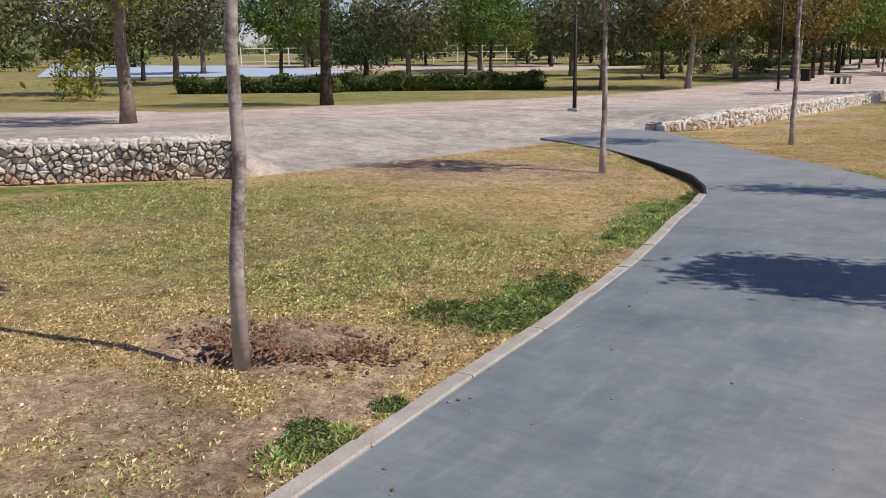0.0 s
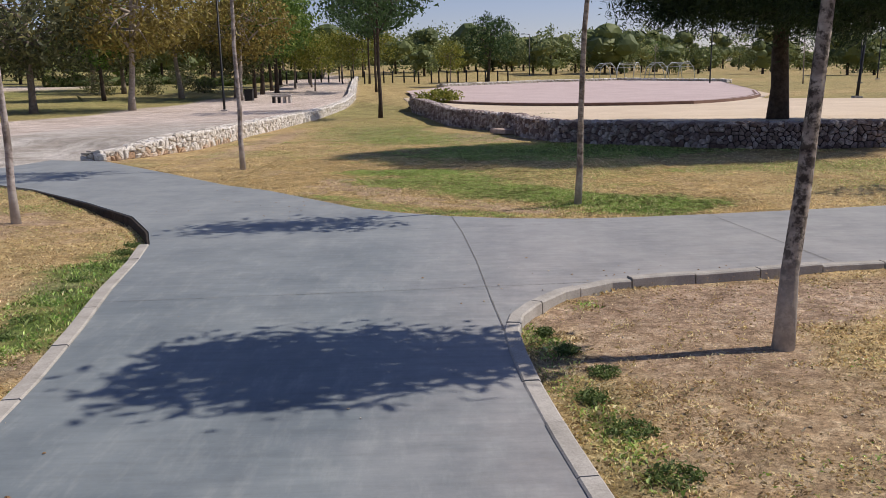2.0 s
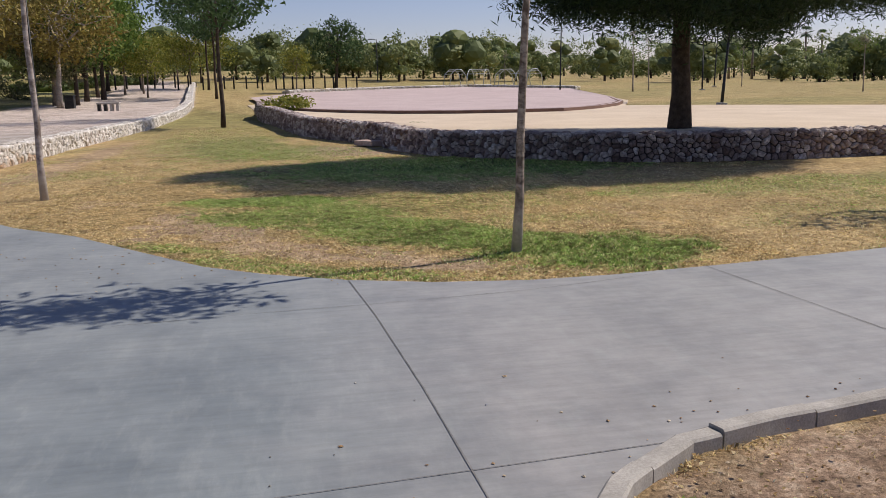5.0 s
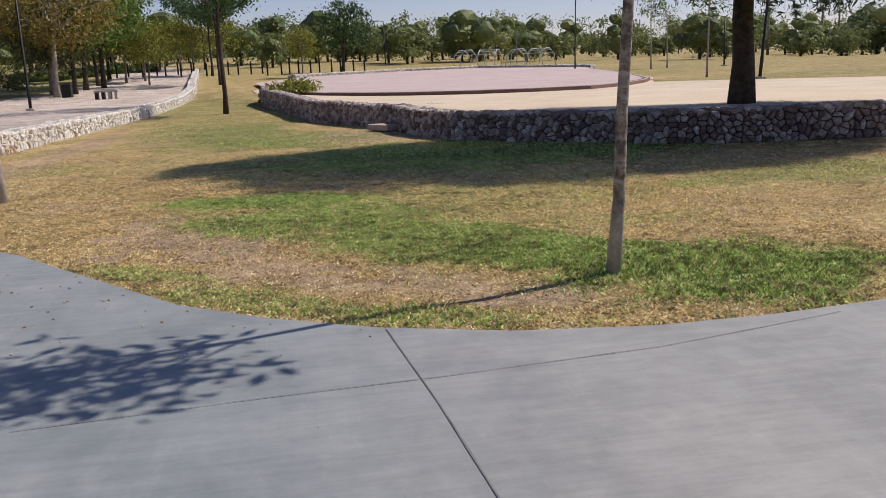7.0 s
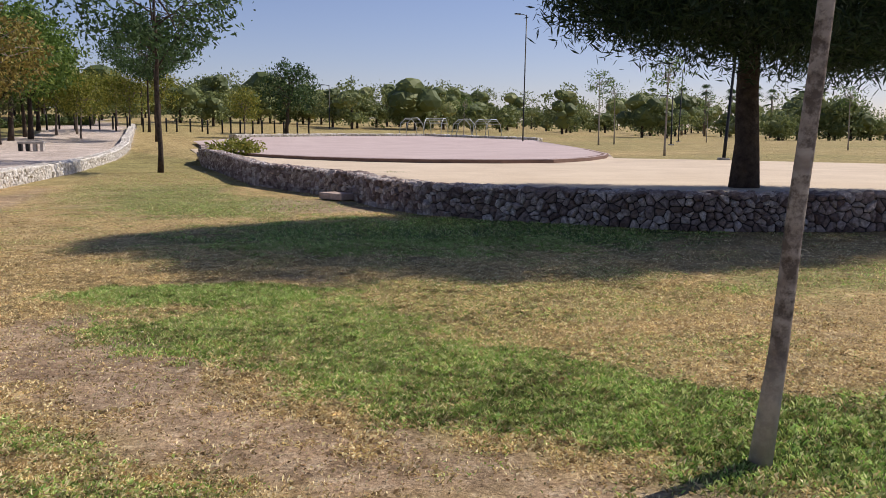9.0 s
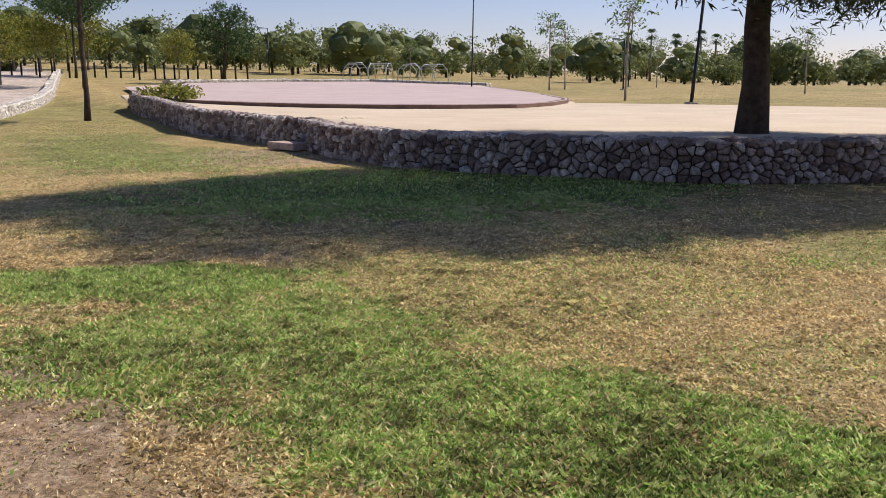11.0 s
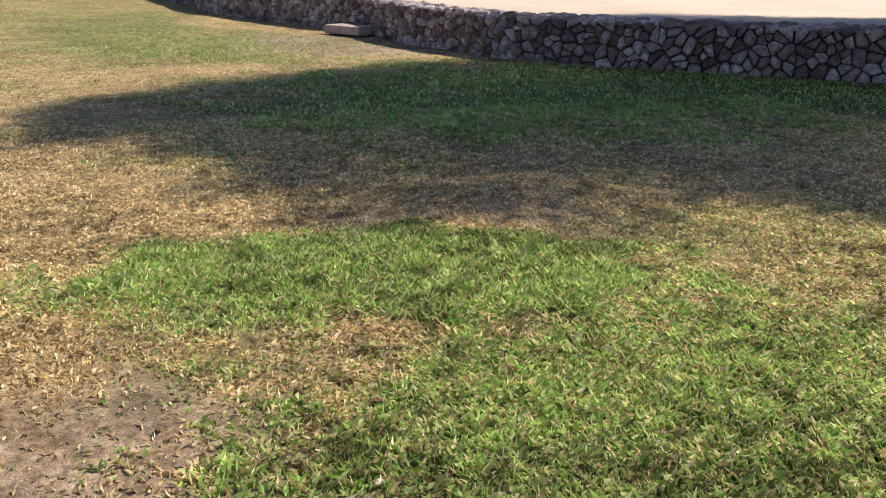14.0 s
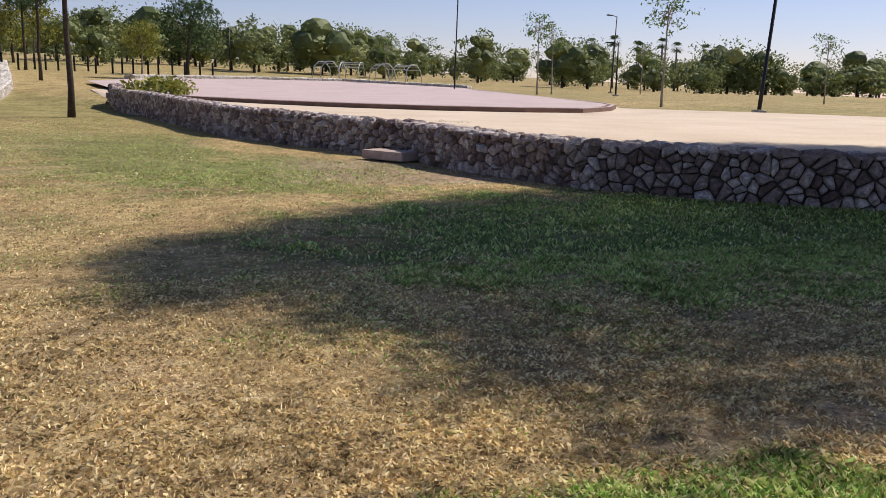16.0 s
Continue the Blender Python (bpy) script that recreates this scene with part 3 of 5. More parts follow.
def joint(points, width=0.0065):
    line = []
    for (ax, ay), (bx, by) in zip(points, points[1:]):
        k = max(2, int(math.hypot(bx - ax, by - ay) / 0.25))
        line += [(ax + (bx - ax) * i / k, ay + (by - ay) * i / k) for i in range(k)]
    line.append(points[-1])
    verts, faces = [], []
    for i, p in enumerate(line):
        q, r = line[max(0, i - 1)], line[min(len(line) - 1, i + 1)]
        dx, dy = r[0] - q[0], r[1] - q[1]
        s = math.hypot(dx, dy)
        w = width * (0.7 + 0.6 * random.random()) / 2
        z = gz(*p) + PATH_LIFT + 0.004
        verts += [(p[0] - dy / s * w, p[1] + dx / s * w, z), (p[0] + dy / s * w, p[1] - dx / s * w, z)]
        if i:
            faces.append((2 * i - 2, 2 * i - 1, 2 * i + 1, 2 * i))
    me = mesh_of("path_joint", verts, faces)
    me.materials.append(M_JOINT)
    tagged(new("path_joint", me), "dark dirt-filled joint in the concrete", "joint", kind="structure")


joint([(0.70, 13.2), (0.80, 12.0), (0.89, 10.4), (0.94, 8.9), (0.98, 8.0)], 0.008)
joint([(3.86, 12.9), (4.07, 9.97)])
joint([(-1.06, 12.2), (0.02, 12.29), (0.85, 12.33), (2.06, 12.44), (2.65, 12.57), (3.3, 12.72)], 0.005)
joint([(-2.15, 9.15), (-0.14, 9.27), (0.92, 9.35), (1.9, 9.43)], 0.005)
joint([(7.9, 13.4), (8.2, 10.5)])


# ---- kerbs: single stones ----
def resample(line, step):
    out, carry = [line[0]], 0.0
    for (ax, ay), (bx, by) in zip(line, line[1:]):
        s = math.hypot(bx - ax, by - ay)
        t = step - carry
        while t <= s:
            out.append((ax + (bx - ax) * t / s, ay + (by - ay) * t / s))
            t += step
        carry = s - (t - step)
    return out


def kerb(name, line, width, rise, out, length, label):
    """out: +1 puts the stones on the line's left."""
    parent = thing(name, label, "kerb", kind="structure")
    fine = resample(line, 0.1)
    per = max(2, round(length / 0.1))
    for s in range(0, len(fine) - 1, per):
        seg = fine[s:s + per + 1]
        if len(seg) < 3:
            continue
        verts, faces = [], []
        tilt, dz = random.uniform(-0.012, 0.012), random.uniform(-0.006, 0.01)
        for i, p in enumerate(seg):
            q, r = fine[max(0, s + i - 1)], fine[min(len(fine) - 1, s + i + 1)]
            dx, dy = r[0] - q[0], r[1] - q[1]
            n = math.hypot(dx, dy)
            nx, ny = -dy / n * out, dx / n * out
            z = gz(*p) + rise + dz + tilt * (i / len(seg) - 0.5)
            px, py = p
            if i == 0:
                px, py = px + dx / n * 0.006, py + dy / n * 0.006
            if i == len(seg) - 1:
                px, py = px - dx / n * 0.006, py - dy / n * 0.006
            for w, h in ((0, -0.2), (0, -0.008), (0.01, 0), (width - 0.012, 0), (width, -0.012), (width, -0.2)):
                verts.append((px + nx * w, py + ny * w, z + h))
            if i:
                for k in range(5):
                    quad = (6 * i - 6 + k, 6 * i - 5 + k, 6 * i + 1 + k, 6 * i + k)
                    faces.append(quad if out > 0 else quad[::-1])
        m = len(seg) - 1
        cap = [(5, 4, 3, 2, 1, 0), tuple(6 * m + k for k in range(6))]
        faces += cap if out > 0 else [c[::-1] for c in cap]
        part("kerb_stone", mesh_of("kerb_stone", verts, faces), M_KERB, parent)


# added strip along the slab's side that carries its painted shade
side = resample(PATH_LEFT[10:15], 0.2)
rim_v, rim_f = [], []
for i, p in enumerate(side):
    q, r = side[max(0, i - 1)], side[min(len(side) - 1, i + 1)]
    n = math.hypot(r[0] - q[0], r[1] - q[1])
    nx, ny = -(r[1] - q[1]) / n, (r[0] - q[0]) / n
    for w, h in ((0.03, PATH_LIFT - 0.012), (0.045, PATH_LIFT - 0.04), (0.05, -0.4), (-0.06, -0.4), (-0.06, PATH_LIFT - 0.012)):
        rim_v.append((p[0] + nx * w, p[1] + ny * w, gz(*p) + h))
    if i:
        rim_f += [(5 * i - 5 + k, 5 * i - 5 + (k + 1) % 5, 5 * i + (k + 1) % 5, 5 * i + k) for k in range(5)]
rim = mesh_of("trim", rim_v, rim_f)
rim.materials.append(M_SLAB_SHADE)
tagged(new("trim", rim), "near-black strip on the raised path slab's side, its shade painted in", "slab edge", kind="structure")

kerb("kerb_1", PATH_LEFT[:11], 0.115, 0.032, 1, 1.0, "pale worn concrete kerb along the lawn")
kerb("kerb_2", PATH_RIGHT[1:], 0.105, 0.032, 1, 0.6, "weathered concrete kerb round a dry bed")


# ---- rubble walls: single stones ----
def clip(poly, px, py, nx, ny):
    """Part of a polygon where (p - (px, py)) . n <= 0."""
    out = []
    for (ax, ay), (bx, by) in zip(poly, poly[1:] + poly[:1]):
        da, db = (ax - px) * nx + (ay - py) * ny, (bx - px) * nx + (by - py) * ny
        if da <= 0:
            out.append((ax, ay))
        if da * db < 0:
            t = da / (da - db)
            out.append((ax + (bx - ax) * t, ay + (by - ay) * t))
    return out


def cells(length, tall, size, seed):
    """Irregular stone outlines that fill a strip; tall(s) is its height."""
    r = random.Random(seed)
    cols = int(length / size)
    seeds = {}
    for i in range(cols):
        h = tall((i + 0.5) * length / cols)
        rows = max(1, round(h / (size * 0.82)))
        for j in range(rows):
            if r.random() < 0.24:
                continue
            seeds.setdefault(i, []).append(((i + 0.5 + r.uniform(-0.55, 0.55) + 0.25 * (j % 2)) * length / cols, (j + 0.5 + r.uniform(-0.46, 0.46)) * h / rows))
    for i in seeds:
        near = [p for k in range(i - 2, i + 3) for p in seeds.get(k, [])]
        for s, z in seeds[i]:
            h = tall(s)
            poly = [(s - 2 * size, 0), (s + 2 * size, 0), (s + 2 * size, h), (s - 2 * size, h)]
            for qs, qz in near:
                if (qs, qz) != (s, z):
                    poly = clip(poly, (s + qs) / 2, (z + qz) / 2, qs - s, qz - z)
                    if len(poly) < 3:
                        break
            if len(poly) >= 3:
                yield s, z, poly


class Line:
    def __init__(self, pts):
        self.pts = resample(pts, 0.1)
        self.length = 0.1 * (len(self.pts) - 1)

    def at(self, s):
        i = min(len(self.pts) - 2, max(0, int(s / 0.1)))
        a, b = self.pts[max(0, i - 3)], self.pts[min(len(self.pts) - 1, i + 4)]
        p, q = self.pts[i], self.pts[i + 1]
        t = s / 0.1 - i
        dx, dy = b[0] - a[0], b[1] - a[1]
        n = math.hypot(dx, dy)
        return p[0] + (q[0] - p[0]) * t, p[1] + (q[1] - p[1]) * t, dy / n, -dx / n


def stone_mesh(poly, place, bulge, r, gap=0.89, cut_by=0.17):
    cx, cz = sum(p[0] for p in poly) / len(poly), sum(p[1] for p in poly) / len(poly)
    # round the corners by cutting each one
    cut = []
    n = len(poly)
    for i in range(n):
        a, b, c = poly[i - 1], poly[i], poly[(i + 1) % n]
        cut += [tuple(b[k] + (a[k] - b[k]) * cut_by for k in (0, 1)), tuple(b[k] + (c[k] - b[k]) * cut_by for k in (0, 1))]
    m = len(cut)
    gap *= r.uniform(0.9, 1.05)
    lean = (r.uniform(-0.5, 0.5), r.uniform(-0.5, 0.5))
    verts, faces = [], []
    for scale, depth in ((gap, -0.03), (gap * 0.93, 0.5), (gap * 0.74, 0.9), (gap * 0.4, 1.05)):
        for a, b in cut:
            k = scale * (1 + r.uniform(-0.05, 0.05))
            d = depth * bulge if depth < 0.1 else depth * bulge * (1 + lean[0] * (a - cx) / 0.2 * 0.5 + lean[1] * (b - cz) / 0.2 * 0.5 + r.uniform(-0.15, 0.15))
            verts.append(place(cx + (a - cx) * k, cz + (b - cz) * k, d if depth > 0 else depth))
    for ring in range(3):
        for i in range(m):
            j = (i + 1) % m
            faces.append((ring * m + i, ring * m + j, (ring + 1) * m + j, (ring + 1) * m + i))
    faces.append(tuple(3 * m + i for i in range(m)))
    return verts, faces


def rubble_wall(name, pts, tall, thick, size, stone_mat, core_mat, label, seed, single, bulge=0.06, gap=0.92, cut_by=0.13, low_mat=None):
    line = Line(pts)
    parent = thing(name, label, "wall", kind="structure")
    r = random.Random(seed)
    base = [gz(*(lambda q: (q[0] + q[2] * 0.6, q[1] + q[3] * 0.6))(line.at(i * 0.5))) for i in range(int(line.length / 0.5) + 2)]

    def foot(s):
        i = min(len(base) - 2, max(0, int(s / 0.5)))
        return base[i] + (base[i + 1] - base[i]) * (s / 0.5 - i) - 0.03

    # core
    verts, faces = [], []
    k = int(line.length / 0.5)
    for i in range(k + 1):
        s = i * line.length / k
        x, y, nx, ny = line.at(s)
        z0, h = foot(s), tall(s)
        for w, z in ((0, -0.3), (0, h - 0.02), (thick, h - 0.02), (thick, -0.3)):
            verts.append((x - nx * w, y - ny * w, z0 + z))
        if i:
            for c in range(4):
                faces.append((4 * i - 4 + c, 4 * i - 4 + (c + 1) % 4, 4 * i + (c + 1) % 4, 4 * i + c))
    faces += [(0, 3, 2, 1), tuple(4 * k + c for c in range(4))]
    part("wall_core", mesh_of("wall_core", verts, faces), core_mat, parent, "earth and mortar core")
    rest = []

    def put(s, piece, z):
        x, y, _, _ = line.at(s)
        if single(x, y):
            part("stone", mesh_of("stone", *piece), low_mat if low_mat and z < r.uniform(0.05, 0.24) else stone_mat, parent)
        else:
            rest.append(piece)

    for s, z, poly in cells(line.length, tall, size, seed):
        def place(a, b, d):
            x, y, nx, ny = line.at(min(line.length, max(0, a)))
            return (x + nx * d, y + ny * d, foot(a) + b)
        put(s, stone_mesh(poly, place, bulge * r.uniform(0.5, 1.7), r, gap, cut_by), z)
    for s, w, poly in cells(line.length, lambda s: thick + 0.06, size * 1.55, seed + 1):
        def place(a, b, d):
            x, y, nx, ny = line.at(min(line.length, max(0, a)))
            return (x - nx * (b - 0.05), y - ny * (b - 0.05), foot(a) + tall(a) - 0.02 + d * 0.8)
        rest.append(stone_mesh([(a, b) for a, b in poly], place, bulge * r.uniform(0.6, 1.4), r, gap, cut_by))
    # the two ends
    for s, sign in ((0, 1), (line.length, -1)):
        x, y, nx, ny = line.at(s)
        for _, _, poly in cells(thick, lambda q: tall(s), size, seed + 2):
            def place(a, b, d):
                return (x - nx * a + ny * sign * d, y - ny * a - nx * sign * d, foot(s) + b)
            rest.append(stone_mesh(poly if sign < 0 else poly[::-1], place, bulge, r))
    ob = part("stones", mesh_of("stones", *join(rest)), stone_mat, parent)
    ob["kind"] = "stuff"


COURT_WALL = EDGE[1:14]


def court_tall(s):
    return 0.92 - 0.30 * float(ease(0, 32, s))


rubble_wall("wall_court", COURT_WALL, court_tall, 0.42, 0.124, M_STONE, M_MORTAR, "low rubble retaining wall of brown-grey fieldstone round the court", 5, lambda x, y: 4.2 < x < 11.5 and y < 27, 0.06, 0.94, 0.17)
rubble_wall("wall_promenade", FRONT[6:13], lambda s: 0.26 + 0.26 * float(ease(0, 3.5, s)), 0.5, 0.155, M_WHITE_STONE, M_PALE_MORTAR, "low wall of pale limestone rubble edging the gravel promenade", 6, lambda x, y: y < 31, 0.05, 0.97, 0.08, M_RUSTY_STONE)
rubble_wall("wall_lawn", [(-19.5, 1.53), (-13.1, 7.6), (-10.35, 10.2)], lambda s: 0.68, 0.5, 0.125, M_WHITE_STONE, M_PALE_MORTAR, "dry-laid wall of large pale limestone blocks beside the lawn", 7, lambda x, y: x > -16, 0.075, 0.97, 0.19, M_RUSTY_STONE)


# ---- the court ----
COURT = [(-0.9, 57.5), (-0.15, 52.6), (1.3, 38.6), (2.95, 33.15), (3.52, 32.0), (3.45, 30.7), (3.57, 29.35), (4.15, 27.2), (5.65, 25.3), (7.75, 23.5), (11.05, 22.7), (15.3, 22.6), (40, 21.4), (40, 27), (29, 32), (23.3, 35.6), (18.5, 40.3), (16.3, 44.6), (20, 53), (26, 75), (20, 80), (5, 82), (-2, 66)]
draped("court_floor", COURT, 0.025, 1.2, M_CREAM, "smooth cream concrete floor of the raised court", "court", 0.3)
PINK = [(-1.2, 66), (0.5, 57), (2.1, 50), (3.6, 45.6), (5.2, 42.6), (7.3, 40.5), (9.5, 39.7), (11.6, 39.9), (14.0, 42.0), (15.9, 44.6), (17.4, 47.6), (21, 58), (29, 89), (20.4, 97.5), (11.4, 94), (2, 87), (-2.2, 77)]
draped("court_stage", PINK, 0.16, 3.0, M_PINK, "broad pink concrete stage one step above the court", "stage", 0.02)
edge = Line(PINK[1:12])
verts, faces = [], []
k = int(edge.length / 0.5)
for i in range(k + 1):
    x, y, nx, ny = edge.at(i * edge.length / k)
    z = gz(x, y)
    for w, h in ((0.06, 0.0), (0.06, 0.15), (-0.25, 0.166), (-0.25, 0.0)):
        verts.append((x + nx * w, y + ny * w, z + h))
    if i:
        for c in range(3):
            faces.append((4 * i - 4 + c, 4 * i - 3 + c, 4 * i + 1 + c, 4 * i + c))
me = mesh_of("stage_kerb", verts, faces)
me.materials.append(M_PINK_EDGE)
tagged(new("stage_kerb", me), "dark brown kerb round the pink stage", "kerb", kind="structure")


# ---- trees ----
def leaves(centres, per, spread, size, seed, flat=0.0, droop=0.0, slim=0.38):
    """Many small leaf quads in clumps; returns vertices and faces."""
    r = np.random.default_rng(seed)
    c = np.repeat(np.asarray(centres, float), per, 0)
    n = len(c)
    off = r.normal(size=(n, 3)) * spread
    off[:, 2] *= 0.7
    c = c + off
    c[:, 2] -= droop * np.abs(r.normal(size=n))
    a = r.normal(size=(n, 3))
    a[:, 2] *= 1 - flat
    a /= np.linalg.norm(a, axis=1)[:, None]
    b = np.cross(a, r.normal(size=(n, 3)))
    b /= np.linalg.norm(b, axis=1)[:, None]
    s = size * r.uniform(0.6, 1.4, n)[:, None]
    v = np.stack([c - a * s, c + b * s * slim, c + a * s, c - b * s * slim], 1).reshape(-1, 3)
    f = np.arange(4 * n).reshape(n, 4)
    return v, f


def leaf_mesh(name, v, f):
    me = bpy.data.meshes.new(name)
    n = len(f)
    me.vertices.add(len(v))
    me.vertices.foreach_set("co", v.astype(np.float32).ravel())
    k = f.shape[1]
    me.loops.add(n * k)
    me.loops.foreach_set("vertex_index", f.astype(np.int32).ravel())
    me.polygons.add(n)
    me.polygons.foreach_set("loop_start", np.arange(0, n * k, k, dtype=np.int32))
    me.update(calc_edges=True)
    return me


def crown_points(r, count, radii, centre, hollow=0.45):
    """Clump centres in a lumpy ellipsoid with gaps."""
    out = []
    lumps = [Vector((r.gauss(0, 1), r.gauss(0, 1), r.gauss(0, 0.8))).normalized() for _ in range(9)]
    while len(out) < count:
        d = Vector((r.gauss(0, 1), r.gauss(0, 1), r.gauss(0, 1))).normalized()
        reach = 0.72 + 0.34 * max(0, max(d.dot(q) for q in lumps)) ** 3
        k = reach * (hollow + (1 - hollow) * r.random() ** 0.5)
        out.append((centre[0] + d.x * radii[0] * k, centre[1] + d.y * radii[1] * k, centre[2] + d.z * radii[2] * k))
    return out


def make_tree(name, label, seed, height, trunk, bare, radii, leaf, bark, clumps, per, spread, size, lean=(0, 0), group="", droop=0.0, limbs=7, low=None, profile=None, slim=0.38):
    """trunk: radius at the foot; bare: height of the first limb; radii: half-sizes of the crown; lean: sideways metres per metre."""
    r = random.Random(seed)
    tree = thing(name, label, "tree", group)
    centre = Vector((lean[0] * (height - radii[2]), lean[1] * (height - radii[2]), height - radii[2]))
    pts, rad = [], []
    top = bare + (height - bare) * 0.55
    for i in range(9):
        t = i / 8
        h = top * t
        wob = 0.012 * height * 0.25
        pts.append((lean[0] * h + r.uniform(-wob, wob) * (0 < i), lean[1] * h + r.uniform(-wob, wob) * (0 < i), h - 0.12 * (i == 0)))
        rad.append(trunk * (1.28 if i == 0 else (1 - 0.55 * t)))
    limb_pieces = []
    trunk_piece = tube(pts, rad, 10)
    clump_at = crown_points(r, clumps, radii, centre)
    if profile:
        clump_at = []
        while len(clump_at) < clumps:
            z = r.uniform(profile[0][0], profile[-1][0])
            reach = float(np.interp(z, [p[0] for p in profile], [p[1] for p in profile]))
            a = r.uniform(0, 2 * math.pi)
            wave = 1 + 0.05 * math.sin(3 * a + 1.3 * z) + 0.05 * math.sin(7 * a - z)
            if r.random() < 0.45:
                k = r.uniform(0.75, 1.0)
            else:
                k = r.random() ** 0.6
            if r.random() < 0.22:
                z = profile[0][0] + r.uniform(-0.15, 0.5)
            shift = float(np.interp(z, [p[0] for p in profile], [p[2] for p in profile]))
            flat = float(np.interp(z, [p[0] for p in profile], [p[3] for p in profile]))
            clump_at.append((k * reach * wave * math.cos(a), k * flat * reach * wave * math.sin(a) + shift, z + 0.22 * math.sin(5 * a) + 0.3 * math.sin(2 * a + 2.5 * k)))
    if low:
        clump_at = [p if p[2] > low else (p[0] * 1.15, p[1] * 1.15, low + abs(p[2] - low) * r.uniform(-0.1, 0.5)) for p in clump_at]
    for _ in range(limbs):
        h = r.uniform(bare, top)
        start = Vector((lean[0] * h, lean[1] * h, h))
        end = Vector(r.choice(clump_at))
        mid = start.lerp(end, 0.5) + Vector((0, 0, 0.12 * (end - start).length))
        w = trunk * r.uniform(0.3, 0.5)
        limb_pieces.append(tube([start, start.lerp(mid, 0.6), mid, mid.lerp(end, 0.6), end], [w, w * 0.8, w * 0.6, w * 0.4, w * 0.15], 6))
        for _ in range(2):
            e2 = Vector(r.choice(clump_at))
            if (e2 - mid).length < max(radii) * 1.1:
                limb_pieces.append(tube([mid, mid.lerp(e2, 0.5) + Vector((0, 0, 0.05)), e2], [w * 0.45, w * 0.3, w * 0.1], 5))
    part("trunk", mesh_of("trunk", *trunk_piece, True), bark, tree)
    for piece in limb_pieces:
        part("limb", mesh_of("limb", *piece, True), bark, tree)
    part("crown", leaf_mesh("crown", *leaves(clump_at, per, spread, size, seed, 0, droop, slim)), leaf, tree)
    return tree


def plant(tree, x, y, turn=0, scale=1.0, stretch=1.0):
    """Moves the first of a kind, or plants a copy."""
    m = pose(x, y, gz(x, y) - 0.03, 0, 0, turn) @ Matrix.Diagonal((scale, scale, scale * stretch, 1))
    if not tree.get("planted"):
        tree["planted"] = 1
        tree.matrix_basis = m
        return tree
    m = pose(x, y, gz(x, y) - 0.03, 0, 0, turn)
    c = tree.copy()
    scene.collection.objects.link(c)
    for ch in tree.children:
        k = ch.copy()
        scene.collection.objects.link(k)
        k.parent = c
    c.matrix_basis = m @ Matrix.Diagonal((scale, scale, scale * stretch, 1))
    return c


# young trees beside the path
YOUNG = "young trees along the path"
young = [
    (-2.77, 3.53, 0.045, (0.055, 0.0), 6.4, 3.3, (1.1, 1.0, 1.3), "slender young tree with pale spotted bark in a dug soil ring"),
    (2.69, 7.66, 0.059, (0.12, 0.11), 5.15, 2.45, (1.1, 0.6, 1.15), "young tree with blotched grey bark in a dry brown bed"),
    (-5.2, 13.95, 0.055, (0.0, 0.0), 5.2, 2.3, (1.3, 1.1, 1.4), "slender young tree with thin grey-green leaves on the lawn"),
    (-3.62, 20.6, 0.055, (0.0, 0.0), 6.4, 3.6, (1.3, 1.2, 1.4), "slender leaning young tree on dry lawn beside the path"),
    (2.44, 14.12, 0.046, (0.02, -0.12), 5.9, 3.2, (1.05, 0.55, 1.15), "slender leaning young tree in a bright green tuft of lawn"),
    (11.3, 15.4, 0.06, (0, 0), 5.5, 2.6, (1.5, 0.9, 1.3), "young tree on the lawn beside the branch path"),
]
for i, (x, y, w, lean, h, bare, radii, label) in enumerate(young):
    t = make_tree("young_tree", label, 40 + i, h, w, bare, radii, L_OLIVE if i in (2, 4) else L_GREEN, {1: M_BLOTCHED, 4: M_STREAKED}.get(i, M_RINGED), (75, 190, 75, 75, 52, 75)[i], 20, 0.16, 0.08, lean, YOUNG, 0.05, 9)
    plant(t, x, y)

# the big pine on the court
pine = make_tree("pine_tree", "large dark pine with a thick trunk standing behind the court wall", 61, 10.6, 0.235, 2.6, (4.6, 3.6, 4.2), L_PINE, M_DARK_BARK, 1300, 170, 0.23, 0.082, (0, 0), "", 0.16, 26, None,
                 [(2.8, 4.2, -1.6, 0.55), (4, 4.6, -1.7, 0.58), (6, 4.5, -0.9, 0.9), (8, 3.7, -0.4, 1.0), (9.2, 2.7, 0.0, 1.0), (10.2, 1.7, 0.6, 1.0), (10.7, 0.8, 1.0, 1.0)], 0.16)
plant(pine, 9.25, 24.5)


# ---- young row and park trees ----
row = make_tree("row_tree", "dark-leaved young tree in a row on the lawn", 71, 10.4, 0.115, 4.0, (4.0, 3.8, 3.0), L_DARK, M_DARK_BARK, 150, 26, 0.34, 0.14, (0, 0), "row of trees on the lawn", 0.1, 10)
for x, y, s in ((-2.62, 49.3, 1.0), (-5.0, 80, 1.0), (-7.0, 98, 1.05), (-9.2, 116, 1.1)):
    plant(row, x, y, random.uniform(0, 360), s)

